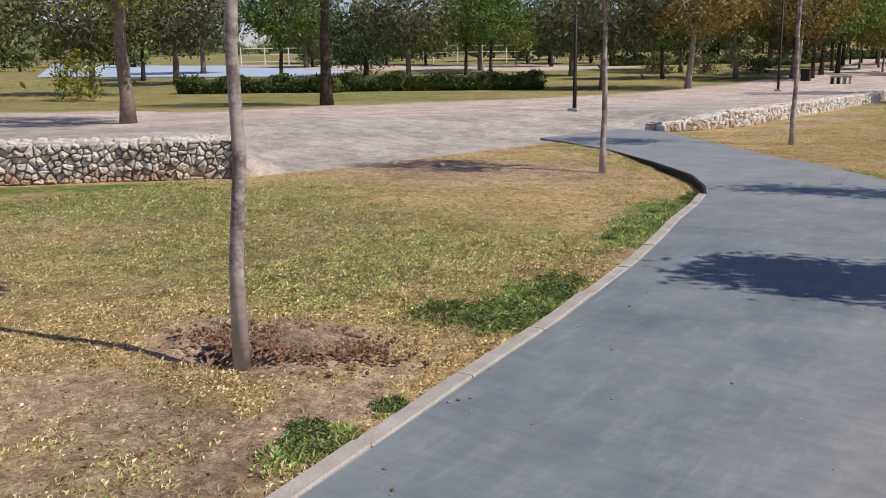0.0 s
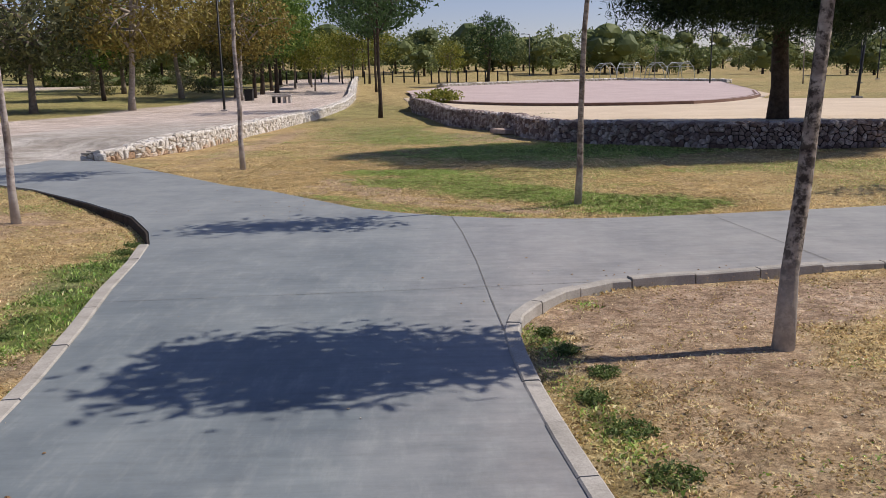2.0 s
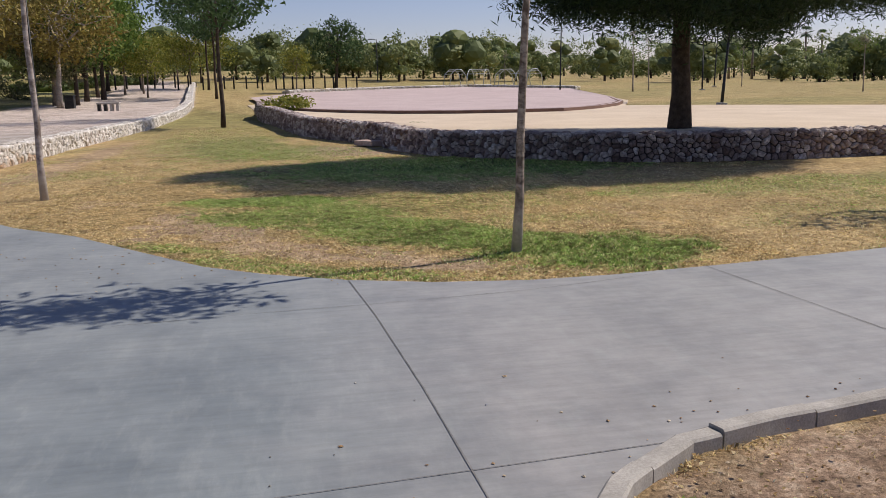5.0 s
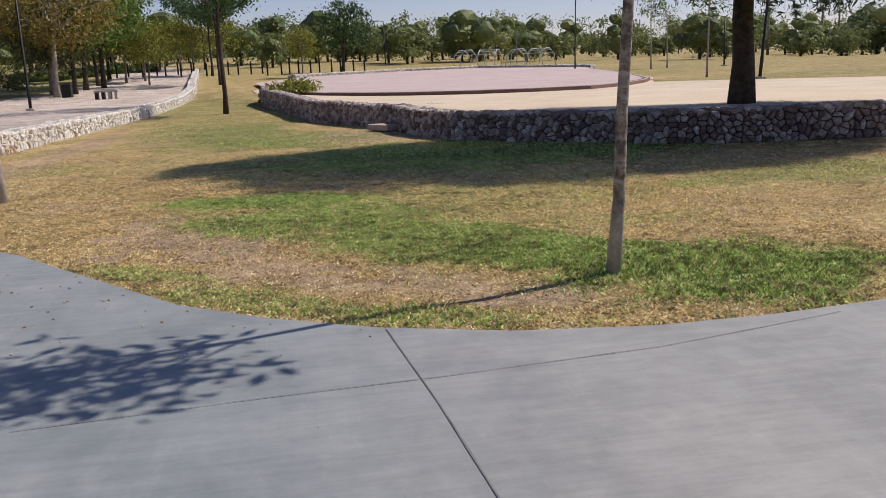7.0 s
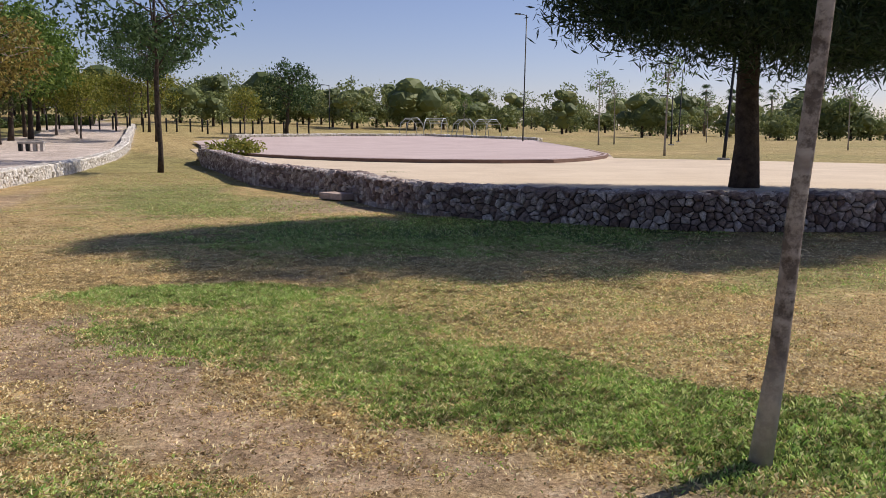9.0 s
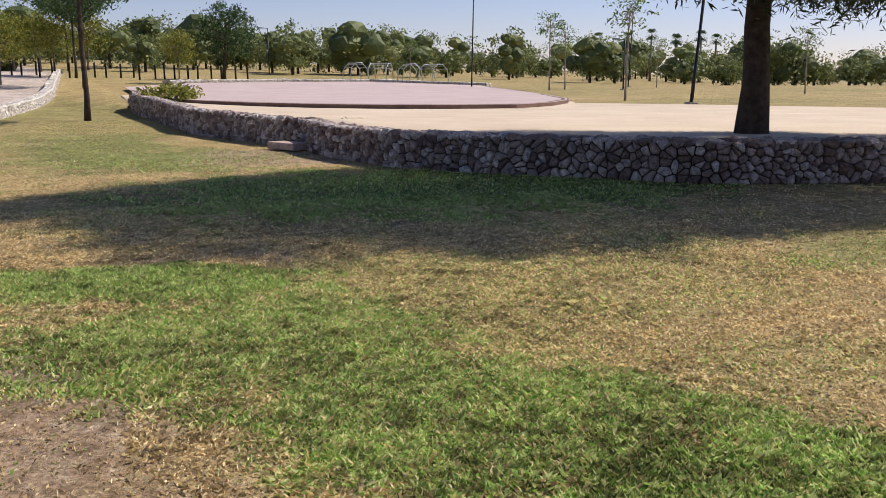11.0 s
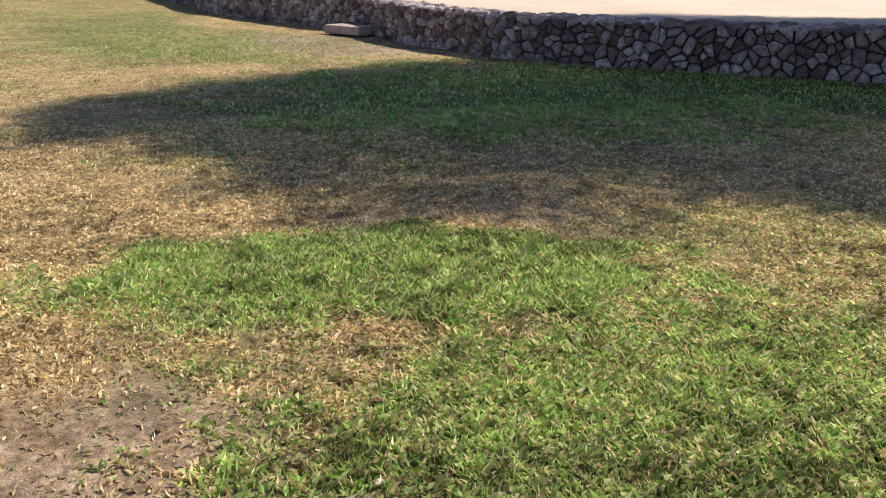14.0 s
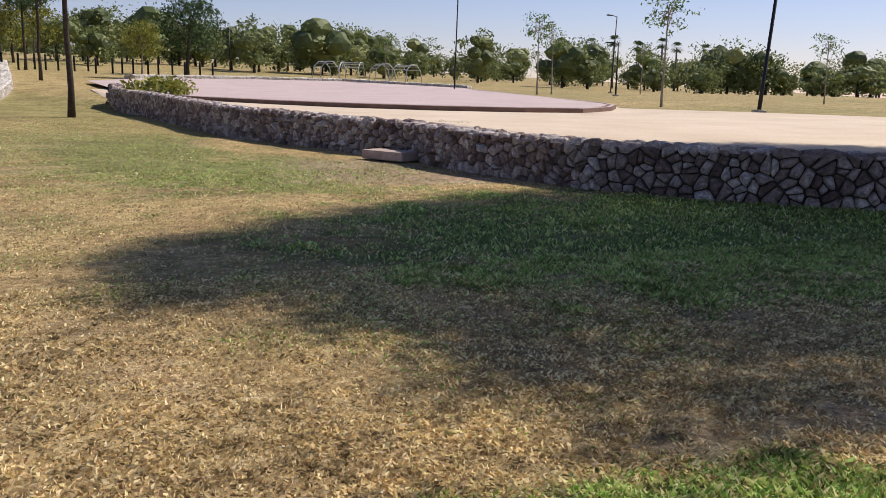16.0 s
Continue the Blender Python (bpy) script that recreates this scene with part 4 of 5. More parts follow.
green_tree = make_tree("park_tree", "spreading green tree beside the gravel promenade", 72, 8.4, 0.17, 2.2, (3.2, 3.0, 3.0), L_GREEN, M_DARK_BARK, 200, 28, 0.36, 0.16, (0.05, 0), "trees along the promenade", 0.15, 12)
olive_tree = make_tree("park_tree", "grey-green tree with a rough dark trunk on the park lawn", 73, 6.9, 0.2, 2.1, (3.3, 3.1, 2.5), L_OLIVE, M_BARK, 170, 26, 0.38, 0.16, (0, 0.03), "trees on the park lawn", 0.3, 12)
autumn_tree = make_tree("autumn_tree", "tree with a whitish trunk and orange autumn leaves", 74, 9.0, 0.2, 3.2, (4.2, 4.0, 3.0), L_AUTUMN, M_PALE_BARK, 190, 28, 0.4, 0.17, (0.08, 0), "autumn trees", 0.2, 12)
yellow_tree = make_tree("yellow_tree", "small tree with yellow-green leaves on a thin trunk", 75, 5.0, 0.09, 1.7, (1.8, 1.7, 1.7), L_YELLOW, M_BARK, 80, 22, 0.28, 0.14, (0.04, 0), "small trees along the promenade", 0.1, 9)

plant(autumn_tree, -17.4, 53.0, 0, 1.0)
for x, y, a, s in ((-14.1, 66.4, 60, 0.95), (-19.5, 70, 200, 1.05)):
    plant(autumn_tree, x, y, a, s)
for x, y, a, s in ((-14.7, 77.4, 10, 1.2), (-13.9, 70.5, 80, 1.0), (-14.1, 81.0, 80, 1.2), (-15.5, 86, 150, 1.0), (-30.3, 121, 40, 1.2), (-60.1, 95.5, 0, 1.3), (-48.2, 93, 120, 1.2), (-38, 100, 200, 1.2), (-16.6, 96.7, 300, 1.1), (-27.3, 110.5, 30, 1.2), (-40, 62, 75, 1.0), (-52, 52, 15, 1.1), (-68, 50, 100, 1.2), (-45, 74, 40, 1.1), (-24, 66, 170, 0.95)):
    plant(green_tree, x, y, a, s)
for x, y, a, s in ((-22.0, 50.5, 0, 1.1), (-48.2, 32, 20, 1.2), (-32.4, 85.3, 320, 1.1), (-27.4, 79.5, 50, 1.1), (-15.2, 69.9, 250, 0.9), (-34, 70, 10, 1.1), (-44, 22, 60, 1.3), (-60, 31, 140, 1.4), (-58, 46, 300, 1.4), (-74, 62, 45, 1.5), (-40, 54, 220, 1.2), (-50, 80, 100, 1.4), (-80, 84, 20, 1.5), (-36, 17, 40, 1.0)):
    plant(olive_tree, x, y, a, s)
for x, y, a, s in ((-10.9, 83.1, 0, 0.9), (-12.2, 89.7, 60, 1.0), (-13.2, 95.6, 120, 1.0), (-13.9, 90, 30, 1.1), (-13.9, 111, 180, 1.2), (-11.5, 112, 230, 1.2), (-9, 100, 10, 1.1), (-56, 98, 20, 1.1), (1.8, 90, 50, 0.9), (-20, 118, 90, 1.3), (-7.5, 120, 15, 1.3)):
    plant(yellow_tree, x, y, a, s)
pine_far = make_tree("pine_tree", "bushy dark pine leaning beyond the court", 76, 8.2, 0.2, 2.2, (2.9, 2.8, 3.1), L_DARK, M_DARK_BARK, 150, 26, 0.34, 0.15, (0.08, 0), "", 0.1, 10)
plant(pine_far, 6.2, 100, 0, 1.0)

near_tree = make_tree("park_tree", "leafy yellow-green tree with a dark trunk on the gravel bank", 78, 7.6, 0.18, 2.5, (3.5, 3.2, 2.5), L_YELLOW, M_BARK, 220, 34, 0.26, 0.09, (0, 0), "", 0.15, 12)
plant(near_tree, -17.96, 13.4)
tall_tree = make_tree("park_tree", "tall tree with a thick dark fissured trunk on the gravel bank", 79, 10.5, 0.27, 4.2, (4.2, 4.0, 3.2), L_OLIVE, M_DARK_BARK, 170, 30, 0.4, 0.15, (0.02, 0), "", 0.2, 12)
plant(tall_tree, -25.5, 28.9)
broad_tree = make_tree("park_tree", "broad dark green tree with low branches on the park lawn", 80, 6.6, 0.25, 1.2, (5.0, 4.6, 2.9), L_DARK, M_DARK_BARK, 230, 28, 0.45, 0.17, (0.1, 0), "", 0.15, 14)
plant(broad_tree, -52, 63)

# saplings on the far field
field_sap = make_tree("field_sapling", "thin staked sapling with a sparse crown on the dry field", 77, 6.6, 0.07, 4.2, (1.4, 1.3, 1.4), L_GREEN, M_PALE_BARK, 36, 12, 0.2, 0.11, (0.02, 0), "saplings on the field", 0, 9)
for x, y, a, s in ((20.9, 48.6, 0, 0.78), (32, 80.5, 80, 1.05), (34.2, 82, 200, 0.9), (36.3, 54.5, 130, 0.62), (46, 86, 10, 0.75), (24, 96, 40, 0.7)):
    plant(field_sap, x, y, a, s)


# ---- hedges, shrubs, palms ----
def leaf_box(name, label, category, poly, tall, count, size, leaf, seed, group=""):
    """A clipped or loose hedge: leaves in and on a bent box over a dark twig core."""
    r = random.Random(seed)
    hedge = thing(name, label, category, group)
    line = Line(poly)
    centres = []
    for _ in range(count):
        s = r.uniform(0, line.length)
        x, y, nx, ny = line.at(s)
        w = r.uniform(-0.55, 0.55)
        h = tall * (1 - r.random() ** 2.2) * (0.92 + 0.16 * math.sin(s * 2.1))
        centres.append((x + nx * w, y + ny * w, gz(x, y) + max(0.08, h - 0.1)))
    part("foliage", leaf_mesh("foliage", *leaves(centres, 14, 0.13, size, seed)), leaf, hedge)
    v, f = tube([(*line.at(s)[:2], gz(*line.at(s)[:2]) + tall * 0.42) for s in np.linspace(0, line.length, max(4, int(line.length / 1.5)))], [tall * 0.42] * max(4, int(line.length / 1.5)), 8)
    part("core", mesh_of("core", v, f, True), L_HEDGE, hedge)
    return hedge


leaf_box("hedge", "long clipped green hedge on the park lawn", "hedge", [(-36.9, 42.4), (-25.5, 49.3)], 1.1, 900, 0.1, L_HEDGE, 81)
leaf_box("hedge", "loose low hedge turning brown beside the lawn", "hedge", [(-45.4, 36.3), (-39.0, 40.6), (-36.0, 41.5)], 1.05, 600, 0.12, L_HEDGE, 82)
leaf_box("hedge", "low clipped hedge far across the park lawn", "hedge", [(-26, 98), (-14, 112)], 1.0, 500, 0.16, L_HEDGE, 83)
leaf_box("hedge", "low clipped hedge far across the park lawn", "hedge", [(-42, 96), (-30, 108)], 1.1, 500, 0.16, L_HEDGE, 84)


def shrub(name, label, x, y, rx, rz, leaf, seed, count=60, size=0.12):
    r = random.Random(seed)
    s = thing(name, label, "shrub")
    c = [(x + a, y + b, gz(x, y) + max(0.05, h)) for a, b, h in crown_points(r, count, (rx, rx, rz), (0, 0, rz * 0.75), 0.3)]
    part("foliage", leaf_mesh("foliage", *leaves(c, 14, 0.14 * max(0.6, rx), size, seed)), leaf, s)
    stems = [tube([(x, y, gz(x, y) - 0.05), (x + r.uniform(-0.5, 0.5) * rx, y + r.uniform(-0.5, 0.5) * rx, gz(x, y) + rz)], [0.03, 0.01], 5) for _ in range(5)]
    for stem in stems:
        part("stem", mesh_of("stem", *stem), M_BARK, s)


shrub("shrub", "low yellow-green shrub growing on the end of the court wall", 0.6, 54.5, 1.3, 0.5, L_YELLOW, 91, 90)
for i, (x, y, a, h) in enumerate(((-28, 76, 1.6, 1.0), (-24.5, 77, 1.6, 0.9), (-20.5, 80, 1.7, 1.0), (-33, 88, 1.6, 2.2), (-55, 67, 2.2, 1.7), (-24, 86, 1.5, 1.6))):
    shrub("shrub", "rounded dry green shrub on the park lawn", x, y, a, h, L_OLIVE, 95 + i)
shrub("shrub", "yellowing bush at the water garden", -42, 27, 1.6, 1.5, L_YELLOW, 103, 80)


def palm():
    p = thing("fan_palm", "tall fan palm with a skirt of dry fronds in the distance", "palm", "distant palms")
    part("trunk", mesh_of("trunk", *tube([(0, 0, -0.2), (0.1, 0, 5), (0, 0.05, 10.5)], [0.32, 0.24, 0.2], 8), True), M_BARK, p)
    v, f = [], []
    r = random.Random(5)
    for i in range(46):
        a, up = r.uniform(0, 6.28), r.uniform(-0.9, 1.2)
        d = Vector((math.cos(a) * math.cos(up), math.sin(a) * math.cos(up), math.sin(up)))
        side_v = d.cross(Vector((0, 0, 1))).normalized()
        o = Vector((0, 0, 10.5))
        for k in range(-3, 4):
            tip = o + d * 1.5 + side_v * k * 0.28 + Vector((0, 0, -0.12 * abs(k)))
            b = len(v)
            v += [o + d * 0.6, tip + side_v * 0.07, tip - side_v * 0.07]
            f.append((b, b + 1, b + 2))
    part("frond_head", mesh_of("frond_head", v, f), L_DARK, p)
    return p


first_palm = palm()
for x, y, s in ((80, 150, 0.72), (84, 149, 0.78), (91, 152, 0.74), (95, 150, 0.8), (99, 151, 0.76), (75, 152, 0.7), (104, 149, 0.75), (88, 147, 0.7)):
    plant(first_palm, x, y, x * 7, s)


# far woods all along the horizon
ball = bmesh.new()
bmesh.ops.create_icosphere(ball, subdivisions=2, radius=1.0)
BALL = ([tuple(v.co) for v in ball.verts], [tuple(v.index for v in f.verts) for f in ball.faces])
ball.free()


def far_woods():
    r = random.Random(12)
    v_all, f_all, o = [], [], 0
    trunks, cores = [], []
    for i in range(350):
        ang = radians(-75 + 150 * (i + r.random()) / 350)
        dist = r.choice((125, 140, 160, 190, 230)) * r.uniform(0.93, 1.1)
        if -54 < math.degrees(ang) < -44:
            dist += 110
        x, y = math.sin(ang) * dist, math.cos(ang) * dist
        east = ease(-4, 14, math.degrees(ang))
        h = r.choice((r.uniform(3.6, 6.5), r.uniform(5.5, 10.2))) * (1 - 0.22 * float(east)) * (1 + 0.25 * (dist > 180))
        w = h * r.uniform(0.45, 0.75)
        z = min(gz(x, y), 5.5)
        pts = crown_points(r, 34, (w, w, h * 0.46), (x, y, z + h * 0.48), 0.6)
        v, f = leaves(pts, 24, w * 0.13, 0.2, 1000 + i, 0, 0, 0.5)
        for cx, cy, cz in crown_points(r, 9, (w * 0.6, w * 0.6, h * 0.3), (x, y, z + h * 0.5), 0.5):
            size = w * r.uniform(0.22, 0.36)
            cores.append(([(cx + size * a * r.uniform(0.75, 1.2), cy + size * b * r.uniform(0.75, 1.2), cz + 0.8 * size * c * r.uniform(0.75, 1.2)) for a, b, c in BALL[0]], BALL[1]))
        v_all.append(v)
        f_all.append(f + o)
        o += len(v)
        trunks.append(tube([(x, y, z - 0.3), (x, y, z + h * 0.5)], [0.2, 0.12], 5))
    woods = tagged(new("far_woods"), "belt of green and olive trees closing the horizon", "woods", kind="stuff")
    part("canopy", leaf_mesh("canopy", np.concatenate(v_all), np.concatenate(f_all)), L_WOODS, woods)
    part("boughs", mesh_of("boughs", *join(cores)), L_WOODS, woods)
    part("trunks", mesh_of("trunks", *join(trunks)), M_DARK_BARK, woods)


far_woods()


# ---- lamps, bins, benches and the rest ----
def lamp_post(label, x, y, height=9.0, lean=0.0):
    p = thing("street_lamp", label, "lamp", "park lamps", at=pose(x, y, gz(x, y), 0, lean))
    part("base", box_bm(0.36, 0.36, 0.1, (0, 0, 0.03), 0.02), M_CONCRETE, p, "concrete footing")
    part("pole", mesh_of("pole", *tube([(0, 0, 0.08), (0, 0, 0.9), (0, 0, 0.92), (0, 0, height)], [0.07, 0.07, 0.06, 0.05], 12), True), M_BLACK, p)
    part("arm", mesh_of("arm", *tube([(0, 0, height - 0.1), (-0.3, 0, height), (-0.6, 0, height + 0.02)], [0.035, 0.03, 0.03], 8), True), M_BLACK, p)
    head = part("lamp_head", box_bm(0.55, 0.24, 0.1, (-0.85, 0, height + 0.02), 0.03), M_BLACK, p)
    part("lens", box_bm(0.4, 0.18, 0.02, (-0.87, 0, height - 0.035), 0.004), M_GALV, head, "pale lamp glass")


for x, y, h, lean in ((-12.2, 26.9, 9, 0), (-11.5, 51.0, 9, 0), (19.2, 40.8, 9, 4.5), (26.6, 85.2, 11.5, 1), (44.4, 88.6, 7.2, 2), (36, 75, 4.0, 0), (13, 120, 5.5, 0)):
    lamp_post("tall black steel lamp post with a flat head", x, y, h, lean)

bin_ob = thing("litter_bin", "dark square litter bin on the gravel", "bin", at=pose(-13.2, 65.3, gz(-13.2, 65.3)))
part("body", box_bm(0.58, 0.58, 0.78, (0, 0, 0.40), 0.03), M_BLACK, bin_ob)
part("rim", box_bm(0.64, 0.64, 0.07, (0, 0, 0.83), 0.02), M_BLACK, bin_ob)
bench = thing("bench", "low concrete block bench on the gravel", "bench", at=pose(-10.2, 61.8, gz(-10.2, 61.8)))
part("seat", box_bm(1.35, 0.5, 0.12, (0, 0, 0.46), 0.03), M_CONCRETE, bench)
for i in range(4):
    part("block", box_bm(0.16, 0.46, 0.41, (-0.55 + i * 0.367, 0, 0.20), 0.02), M_BLACK if i < 2 else M_CONCRETE, bench)

M_STEP = plain("brown_step_stone", (0.34, 0.25, 0.21), (0.56, 0.44, 0.38), 6, 0.9)
step = thing("step_stone", "flat worn stone step at the foot of the court wall", "step", at=pose(2.72, 31.35, gz(1.6, 31.4), 0, 0, -62))
part("slab", box_bm(0.95, 0.46, 0.16, (0, 0, 0.09), 0.035), M_STEP, step)


def play_frame(x, y, turn, w):
    p = thing("climbing_frame", "pale steel climbing frame beyond the court", "playground", "climbing frames", at=pose(x, y, gz(x, y), 0, 0, turn))
    for k in (-1, 1):
        part("arch", mesh_of("arch", *tube([(-w, k, 0), (-w * 0.8, k, 1.4), (-w * 0.3, k, 1.9), (w * 0.3, k, 1.9), (w * 0.8, k, 1.3), (w, k, 0)], [0.045] * 6, 8), True), M_GALV, p)
    for i in range(6):
        u = -0.75 + 0.3 * i
        part("rung", mesh_of("rung", *tube([(w * u, -1, 1.9 - 0.9 * u * u), (w * u, 1, 1.9 - 0.9 * u * u)], [0.03, 0.03], 6)), M_GALV, p)


for x, y, a, w in ((20, 103, 10, 1.1), (23, 104, 60, 1.5), (26, 103, 0, 1.2), (29, 104, 30, 1.4)):
    play_frame(x, y, a, w)

blue = [(-86, 50), (-64, 57), (-50, 62), (-62, 72), (-92, 82), (-140, 84)]
draped("water_garden", blue, 0.12, 12, M_BLUE, "pale blue paved channel across the park", "paving", 0.2)


# a pale wall and posts beyond the stage
rubble_wall("wall_far", [(1.0, 87.4), (3.5, 89.5), (11.2, 95), (20.5, 98.4), (29.8, 89.4)], lambda s: 0.42, 0.5, 0.3, M_WHITE_STONE, M_PALE_MORTAR, "low pale rubble wall behind the pink stage", 9, lambda x, y: False, 0.05)
post = thing("bollard", "short dark post beside the far promenade", "post", "posts along the promenade", at=pose(-10, 98, gz(-10, 98)))
part("shaft", mesh_of("shaft", *tube([(0, 0, -0.1), (0, 0, 1.25), (0, 0, 1.32)], [0.09, 0.09, 0.05], 8), True), M_BLACK, post)
for i in range(24):
    x, y = -16 + 1.05 * i + random.uniform(-0.3, 0.3), 98 + 0.7 * (i % 7) + random.uniform(-1, 1)
    copy_thing(post, pose(x, y, gz(x, y)))


# ---- weeds, clods, fallen leaves ----
def weed(x, y, radius, tall, seed, label="low dark green broad-leaved weed beside the kerb", group="weeds along the kerbs"):
    r = random.Random(seed)
    z = gz(x, y) - 0.02
    w = thing("weed", label, "weed", group)
    c = [(x + radius * math.sqrt(r.random()) * math.cos(a), y + radius * math.sqrt(r.random()) * math.sin(a), z + tall * r.random() ** 1.5) for a in [r.uniform(0, 6.28) for _ in range(int(60 + 900 * radius * radius))]]
    part("foliage", leaf_mesh("foliage", *leaves(c, 9, 0.016, 0.0125, seed, 0.3)), L_WEED, w)


L_WEED = leaf_material("weed_leaves", (0.06, 0.095, 0.025), (0.15, 0.21, 0.06), (0.28, 0.32, 0.12))
weeds = [(-1.62, 2.9, 0.17, 0.04), (-1.75, 3.05, 0.12, 0.03), (-1.6, 3.5, 0.1, 0.035), (1.36, 6.9, 0.08, 0.025), (1.47, 6.45, 0.11, 0.03), (1.55, 5.95, 0.12, 0.03), (1.25, 8.15, 0.04, 0.02), (1.75, 5.5, 0.12, 0.025), (1.35, 7.75, 0.07, 0.02), (1.5, 7.3, 0.08, 0.02)]
for i in range(11):
    weeds.append((-2.15 + random.uniform(-0.3, 0.3), 5.75 + random.uniform(-0.75, 0.75), random.uniform(0.12, 0.24), 0.05))
for i in range(9):
    weeds.append((-2.45 - 0.05 * i + random.uniform(-0.15, 0.1), 8.3 + 0.45 * i, random.uniform(0.07, 0.13), 0.035))
for i, (x, y, radius, tall) in enumerate(weeds):
    weed(x, y, radius, tall * 0.7, 200 + i)


weed(4.35, 32.6, 0.45, 0.04, 260, "flat dry weeds creeping over the court edge", "")


def scatter(name, label, category, count, spots_at, size, mat, flat, seed):
    """Many small lumps or leaves lying about."""
    r = np.random.default_rng(seed)
    pieces = []
    for k in range(count):
        cx, cy, rx, ry = spots_at[k % len(spots_at)]
        x, y = cx + rx * r.normal(), cy + ry * r.normal()
        s = size * r.uniform(0.4, 1.5)
        z = gz(x, y) + (PATH_LIFT + 0.004 if bool(inside(PATH_OUTLINE, np.array([x]), np.array([y]))[0]) else s * flat * 0.3 - 0.004)
        m = r.normal(size=(3, 3))
        pts = []
        for a, b, c in ((1, 0, 0), (-1, 0, 0), (0, 1, 0), (0, -1, 0), (0, 0, 1), (0, 0, -1)):
            v = np.array([a, b, c]) * s * r.uniform(0.6, 1.2)
            ang = m[0, 0] * 3
            pts.append((x + v[0] * math.cos(ang) - v[1] * math.sin(ang) * 0.7, y + v[0] * math.sin(ang) + v[1] * math.cos(ang) * 0.7, z + v[2] * flat))
        pieces.append((pts, [(0, 2, 4), (2, 1, 4), (1, 3, 4), (3, 0, 4), (2, 0, 5), (1, 2, 5), (3, 1, 5), (0, 3, 5)]))
    me = mesh_of(name, *join(pieces))
    me.materials.append(mat)
    tagged(new(name, me), label, category, kind="stuff")


M_CLOD = stone_material("red_brown_soil", (0.15, 0.082, 0.048), (0.29, 0.165, 0.10), (0.42, 0.27, 0.175))
M_LITTER = stone_material("fallen_leaves", (0.22, 0.12, 0.06), (0.45, 0.30, 0.16), (0.72, 0.62, 0.46))
M_PEBBLE = stone_material("small_pebbles", (0.30, 0.27, 0.24), (0.52, 0.48, 0.44), (0.75, 0.72, 0.68))
scatter("soil_clods", "red-brown clods of dug soil round the young tree", "soil", 1300, [(-2.75, 4.0, 0.26, 0.14), (-3.1, 3.8, 0.24, 0.10), (-2.5, 4.05, 0.25, 0.12), (-2.75, 4.0, 0.4, 0.22)], 0.02, M_CLOD, 0.7, 1)
scatter("leaf_litter", "curled brown and straw leaves lying on the lawn and bed", "leaves", 1500, [(2.4, 7.2, 0.8, 1.3), (-2.6, 3.6, 0.9, 1.5), (0.2, 14.6, 1.6, 0.6), (-0.3, 16.6, 1.1, 1.0), (3.6, 9.2, 1.2, 0.35), (0.6, 18.5, 2.0, 1.8), (-2.0, 19.5, 0.9, 1.0)], 0.014, M_LITTER, 0.3, 2)
scatter("pebbles", "small pale pebbles on the path and bare soil", "pebbles", 80, [(2.4, 8.2, 0.8, 0.8), (0.2, 7, 0.9, 3.0), (-1.9, 4, 0.3, 2.0)], 0.008, M_PEBBLE, 0.6, 3)


# ---- far fence ----
fence = thing("fence", "white post and rail fence far across the dry field", "fence")
fence_at = [(-97 + 3.0 * i, 88 + 1.9 * i) for i in range(14)]
for x, y in fence_at:
    part("post", mesh_of("post", *tube([(x, y, gz(x, y) - 0.1), (x, y, gz(x, y) + 2.6)], [0.09, 0.09], 6)), M_WHITE, fence)
for h in (0.5, 1.5, 2.4):
    part("rail", mesh_of("rail", *tube([(x, y, gz(x, y) + h) for x, y in fence_at], [0.05] * 14, 6)), M_WHITE, fence)


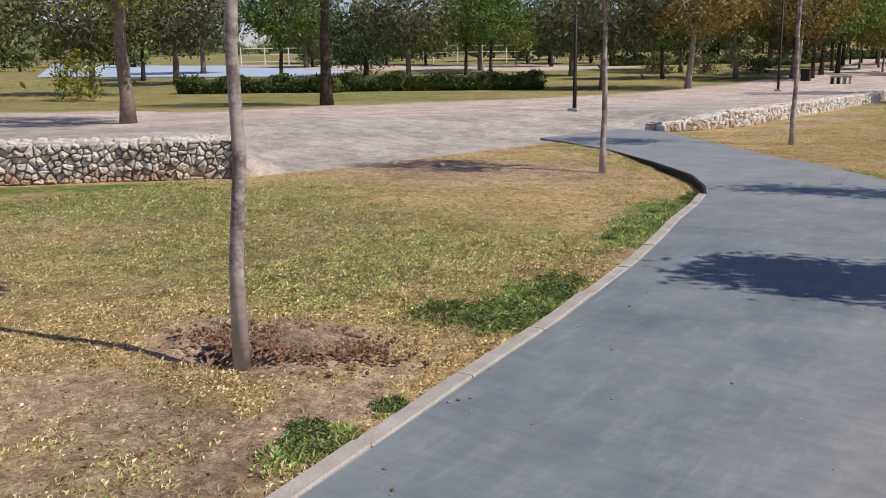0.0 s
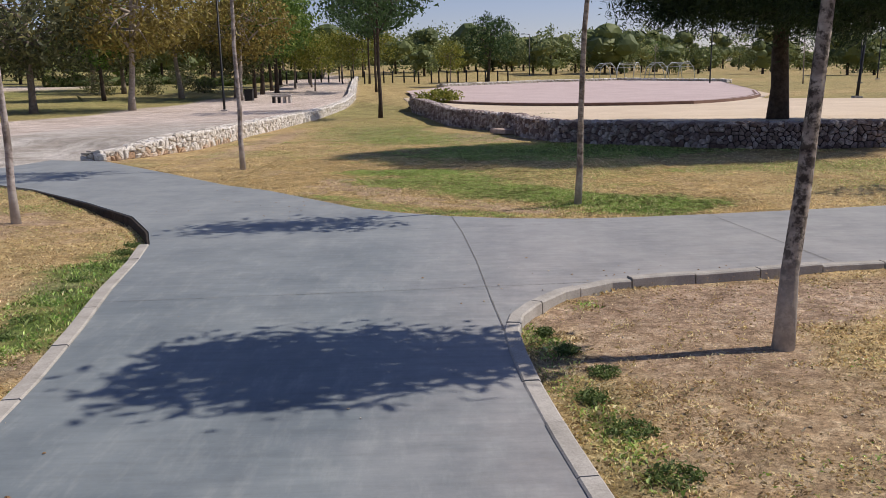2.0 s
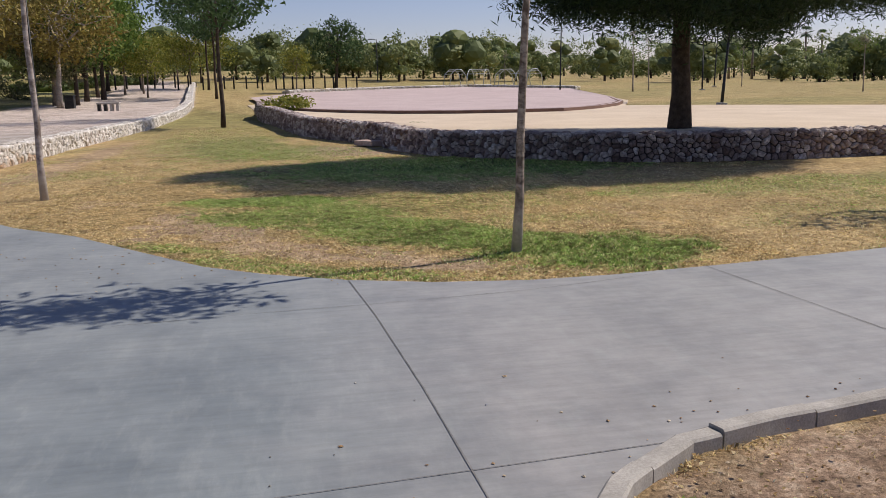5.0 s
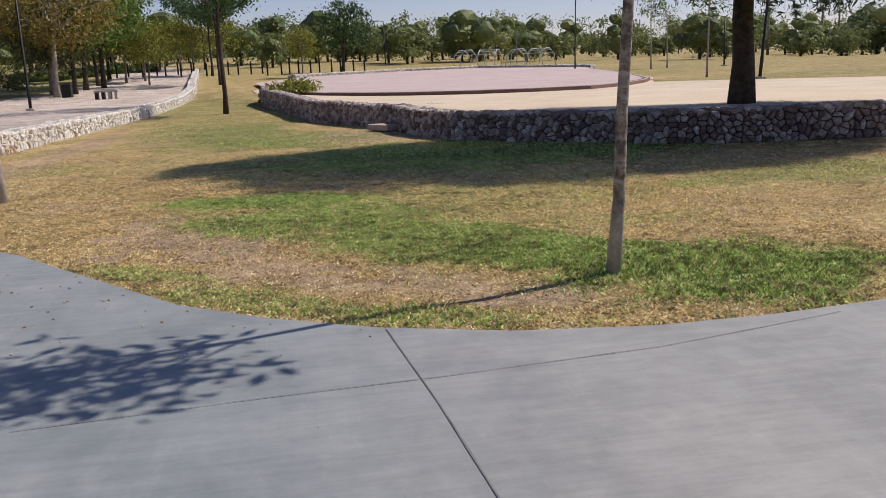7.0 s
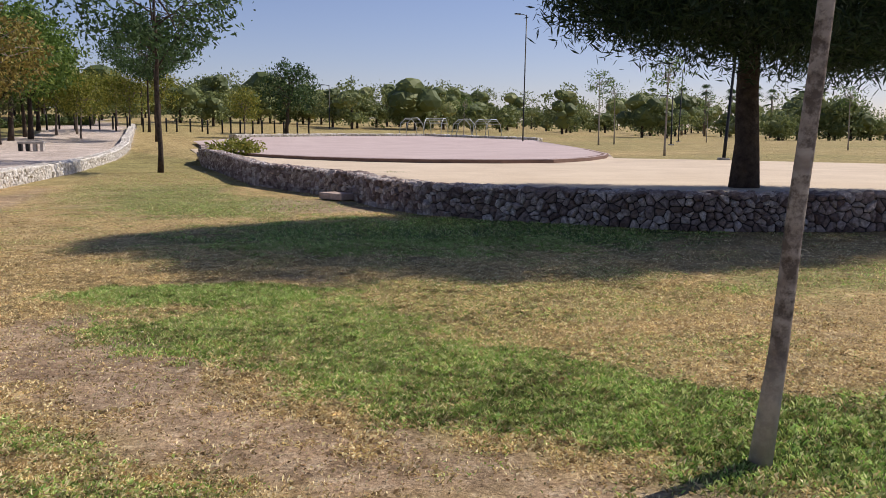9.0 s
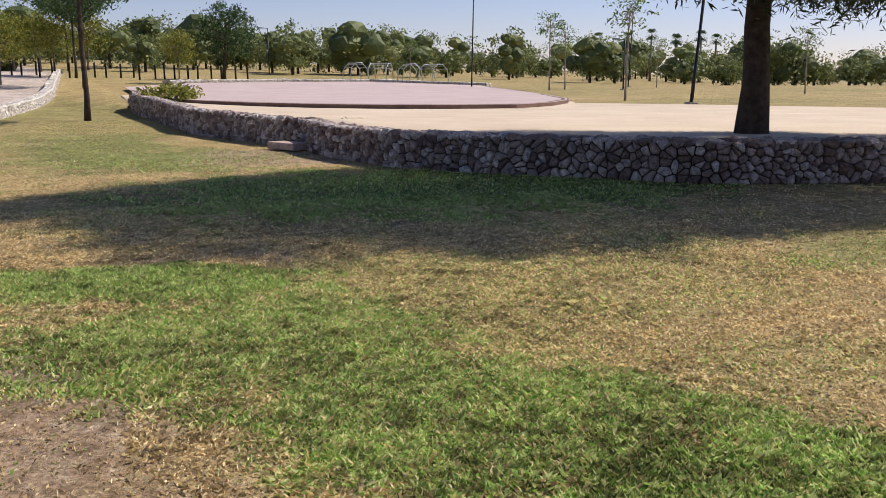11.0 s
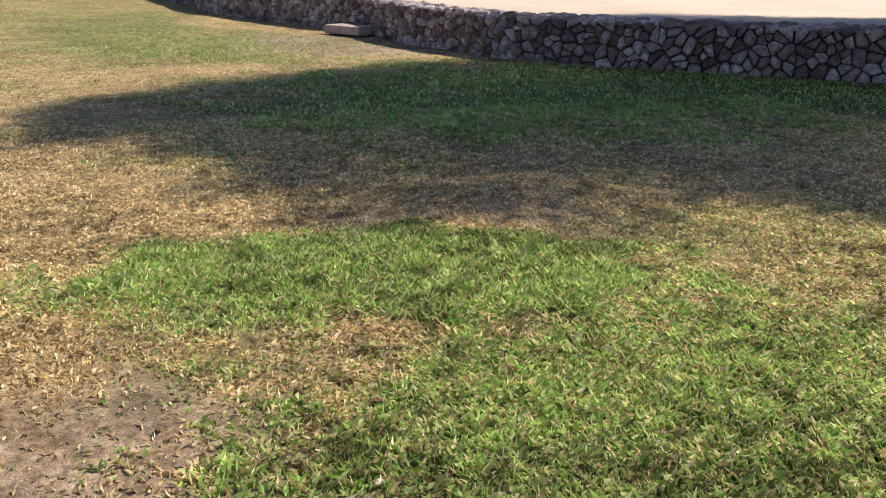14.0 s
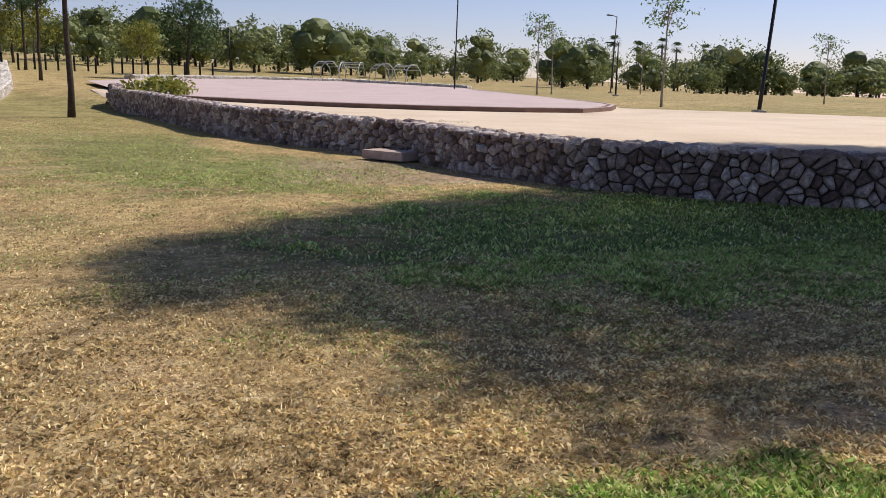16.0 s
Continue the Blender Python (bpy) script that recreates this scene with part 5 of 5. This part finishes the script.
# ---- grass ----
def grass():
    r = np.random.default_rng(3)
    boxes = [(-11, 0.8, -1.2, 20, 900), (-6, 12.7, 10, 30, 1000), (-3.4, 12.9, 5, 23, 4600), (-2.6, 14.3, 2.6, 20.5, 9500), (1.0, 0, 8, 10.2, 1600), (1.0, 4.5, 4.2, 9.6, 2600), (-4.8, 1.2, -1.2, 8, 4600), (-5, 30, 3, 50, 300)]
    xs, ys = [], []
    for x0, y0, x1, y1, dens in boxes:
        n = int((x1 - x0) * (y1 - y0) * dens)
        xs.append(r.uniform(x0, x1, n))
        ys.append(r.uniform(y0, y1, n))
    x, y = np.concatenate(xs), np.concatenate(ys)
    keep = ~inside(PATH_OUTLINE, x, y)
    d, _ = signed_side(FRONT, x, y)
    e, _ = signed_side(EDGE, x, y)
    dl, pl = signed_side(PATH_LEFT[:13], x, y)
    dr, _ = signed_side(PATH_RIGHT[1:], x, y)
    keep &= (d < -0.05) & (e < -0.05) & ~((dl > -0.02) & (dl < 0.12) & (pl < 11.2)) & ~((np.abs(dr) < 0.11))
    x, y = x[keep], y[keep]
    g, b = green_at(x, y), bare_at(x, y)
    tuft = value_noise(x, y, 0.12, 51) * 0.6 + value_noise(x, y, 0.35, 52) * 0.4
    keep = r.random(len(x)) < np.clip(0.45 + 1.1 * (tuft - 0.35) + 0.5 * g - 0.85 * b, 0.06, 1)
    x, y, g, tuft = x[keep], y[keep], g[keep], tuft[keep]
    n = len(x)
    z = lawn_z(x, y) - 0.008
    lush = np.where(r.random(n) < np.clip(g * 0.95, 0, 0.92), r.uniform(0.4, 0.95, n), r.uniform(0.0, 0.18, n))
    # darkens clover blades, and deepens the pine's shadow in the blade colour
    deep = spots(x, y, CLOVER_AND_PINE_SHADE)
    ln = (0.007 + 0.028 * g ** 2 * tuft * (1 - 0.4 * deep) + 0.014 * tuft) * r.uniform(0.6, 1.5, n) + 0.011
    ang, tilt = r.uniform(0, 6.283, n), np.clip(r.normal(1.22 - 0.50 * g ** 2, 0.24, n), 0.15, 1.5)
    w = 0.0021 * r.uniform(0.7, 1.5, n) * (1 + 0.4 * deep)
    # each blade bends over: a lower half and a flatter tip turned aside
    turn = ang + r.normal(0, 0.9, n)
    low, tip = 0.5 * ln, 0.6 * ln
    lean = np.clip(tilt - 0.25, 0.1, 1.4)
    mx, my, mz = x + np.cos(ang) * np.sin(lean) * low, y + np.sin(ang) * np.sin(lean) * low, z + 0.010 + np.cos(lean) * low
    flat = np.clip(tilt + 0.35, 0.3, 1.75)
    tx, ty, tz = mx + np.cos(turn) * np.sin(flat) * tip, my + np.sin(turn) * np.sin(flat) * tip, mz + np.cos(flat) * tip
    px, py = -np.sin(ang) * w, np.cos(ang) * w
    v = np.stack([np.stack([x - px, y - py, z], 1), np.stack([x + px, y + py, z], 1), np.stack([mx + px, my + py, mz], 1), np.stack([tx, ty, tz], 1)], 1).reshape(-1, 3)
    k = 4 * np.arange(n)[:, None]
    f = np.concatenate([k + np.array([[0, 1, 2]]), k + np.array([[0, 2, 3]])], 1).reshape(-1, 3)
    me = leaf_mesh("grass", v, f)
    me.attributes.new("lush", "FLOAT", "POINT").data.foreach_set("value", np.repeat(lush, 4))
    tone = 0.64 * value_noise(x, y, 0.04, 61) + 0.20 * value_noise(x, y, 0.2, 62) + 0.16 * value_noise(x, y, 0.6, 63)
    tone = np.clip(0.56 - 0.13 * deep + 1.7 * (tone - 0.5) + r.normal(0, 0.11, n), 0, 1)
    me.attributes.new("tone", "FLOAT", "POINT").data.foreach_set("value", np.repeat(tone, 4))
    me.materials.append(M_GRASS)
    tagged(new("grass", me), "short dry and green turf blades of the lawn", "grass", kind="stuff")


grass()
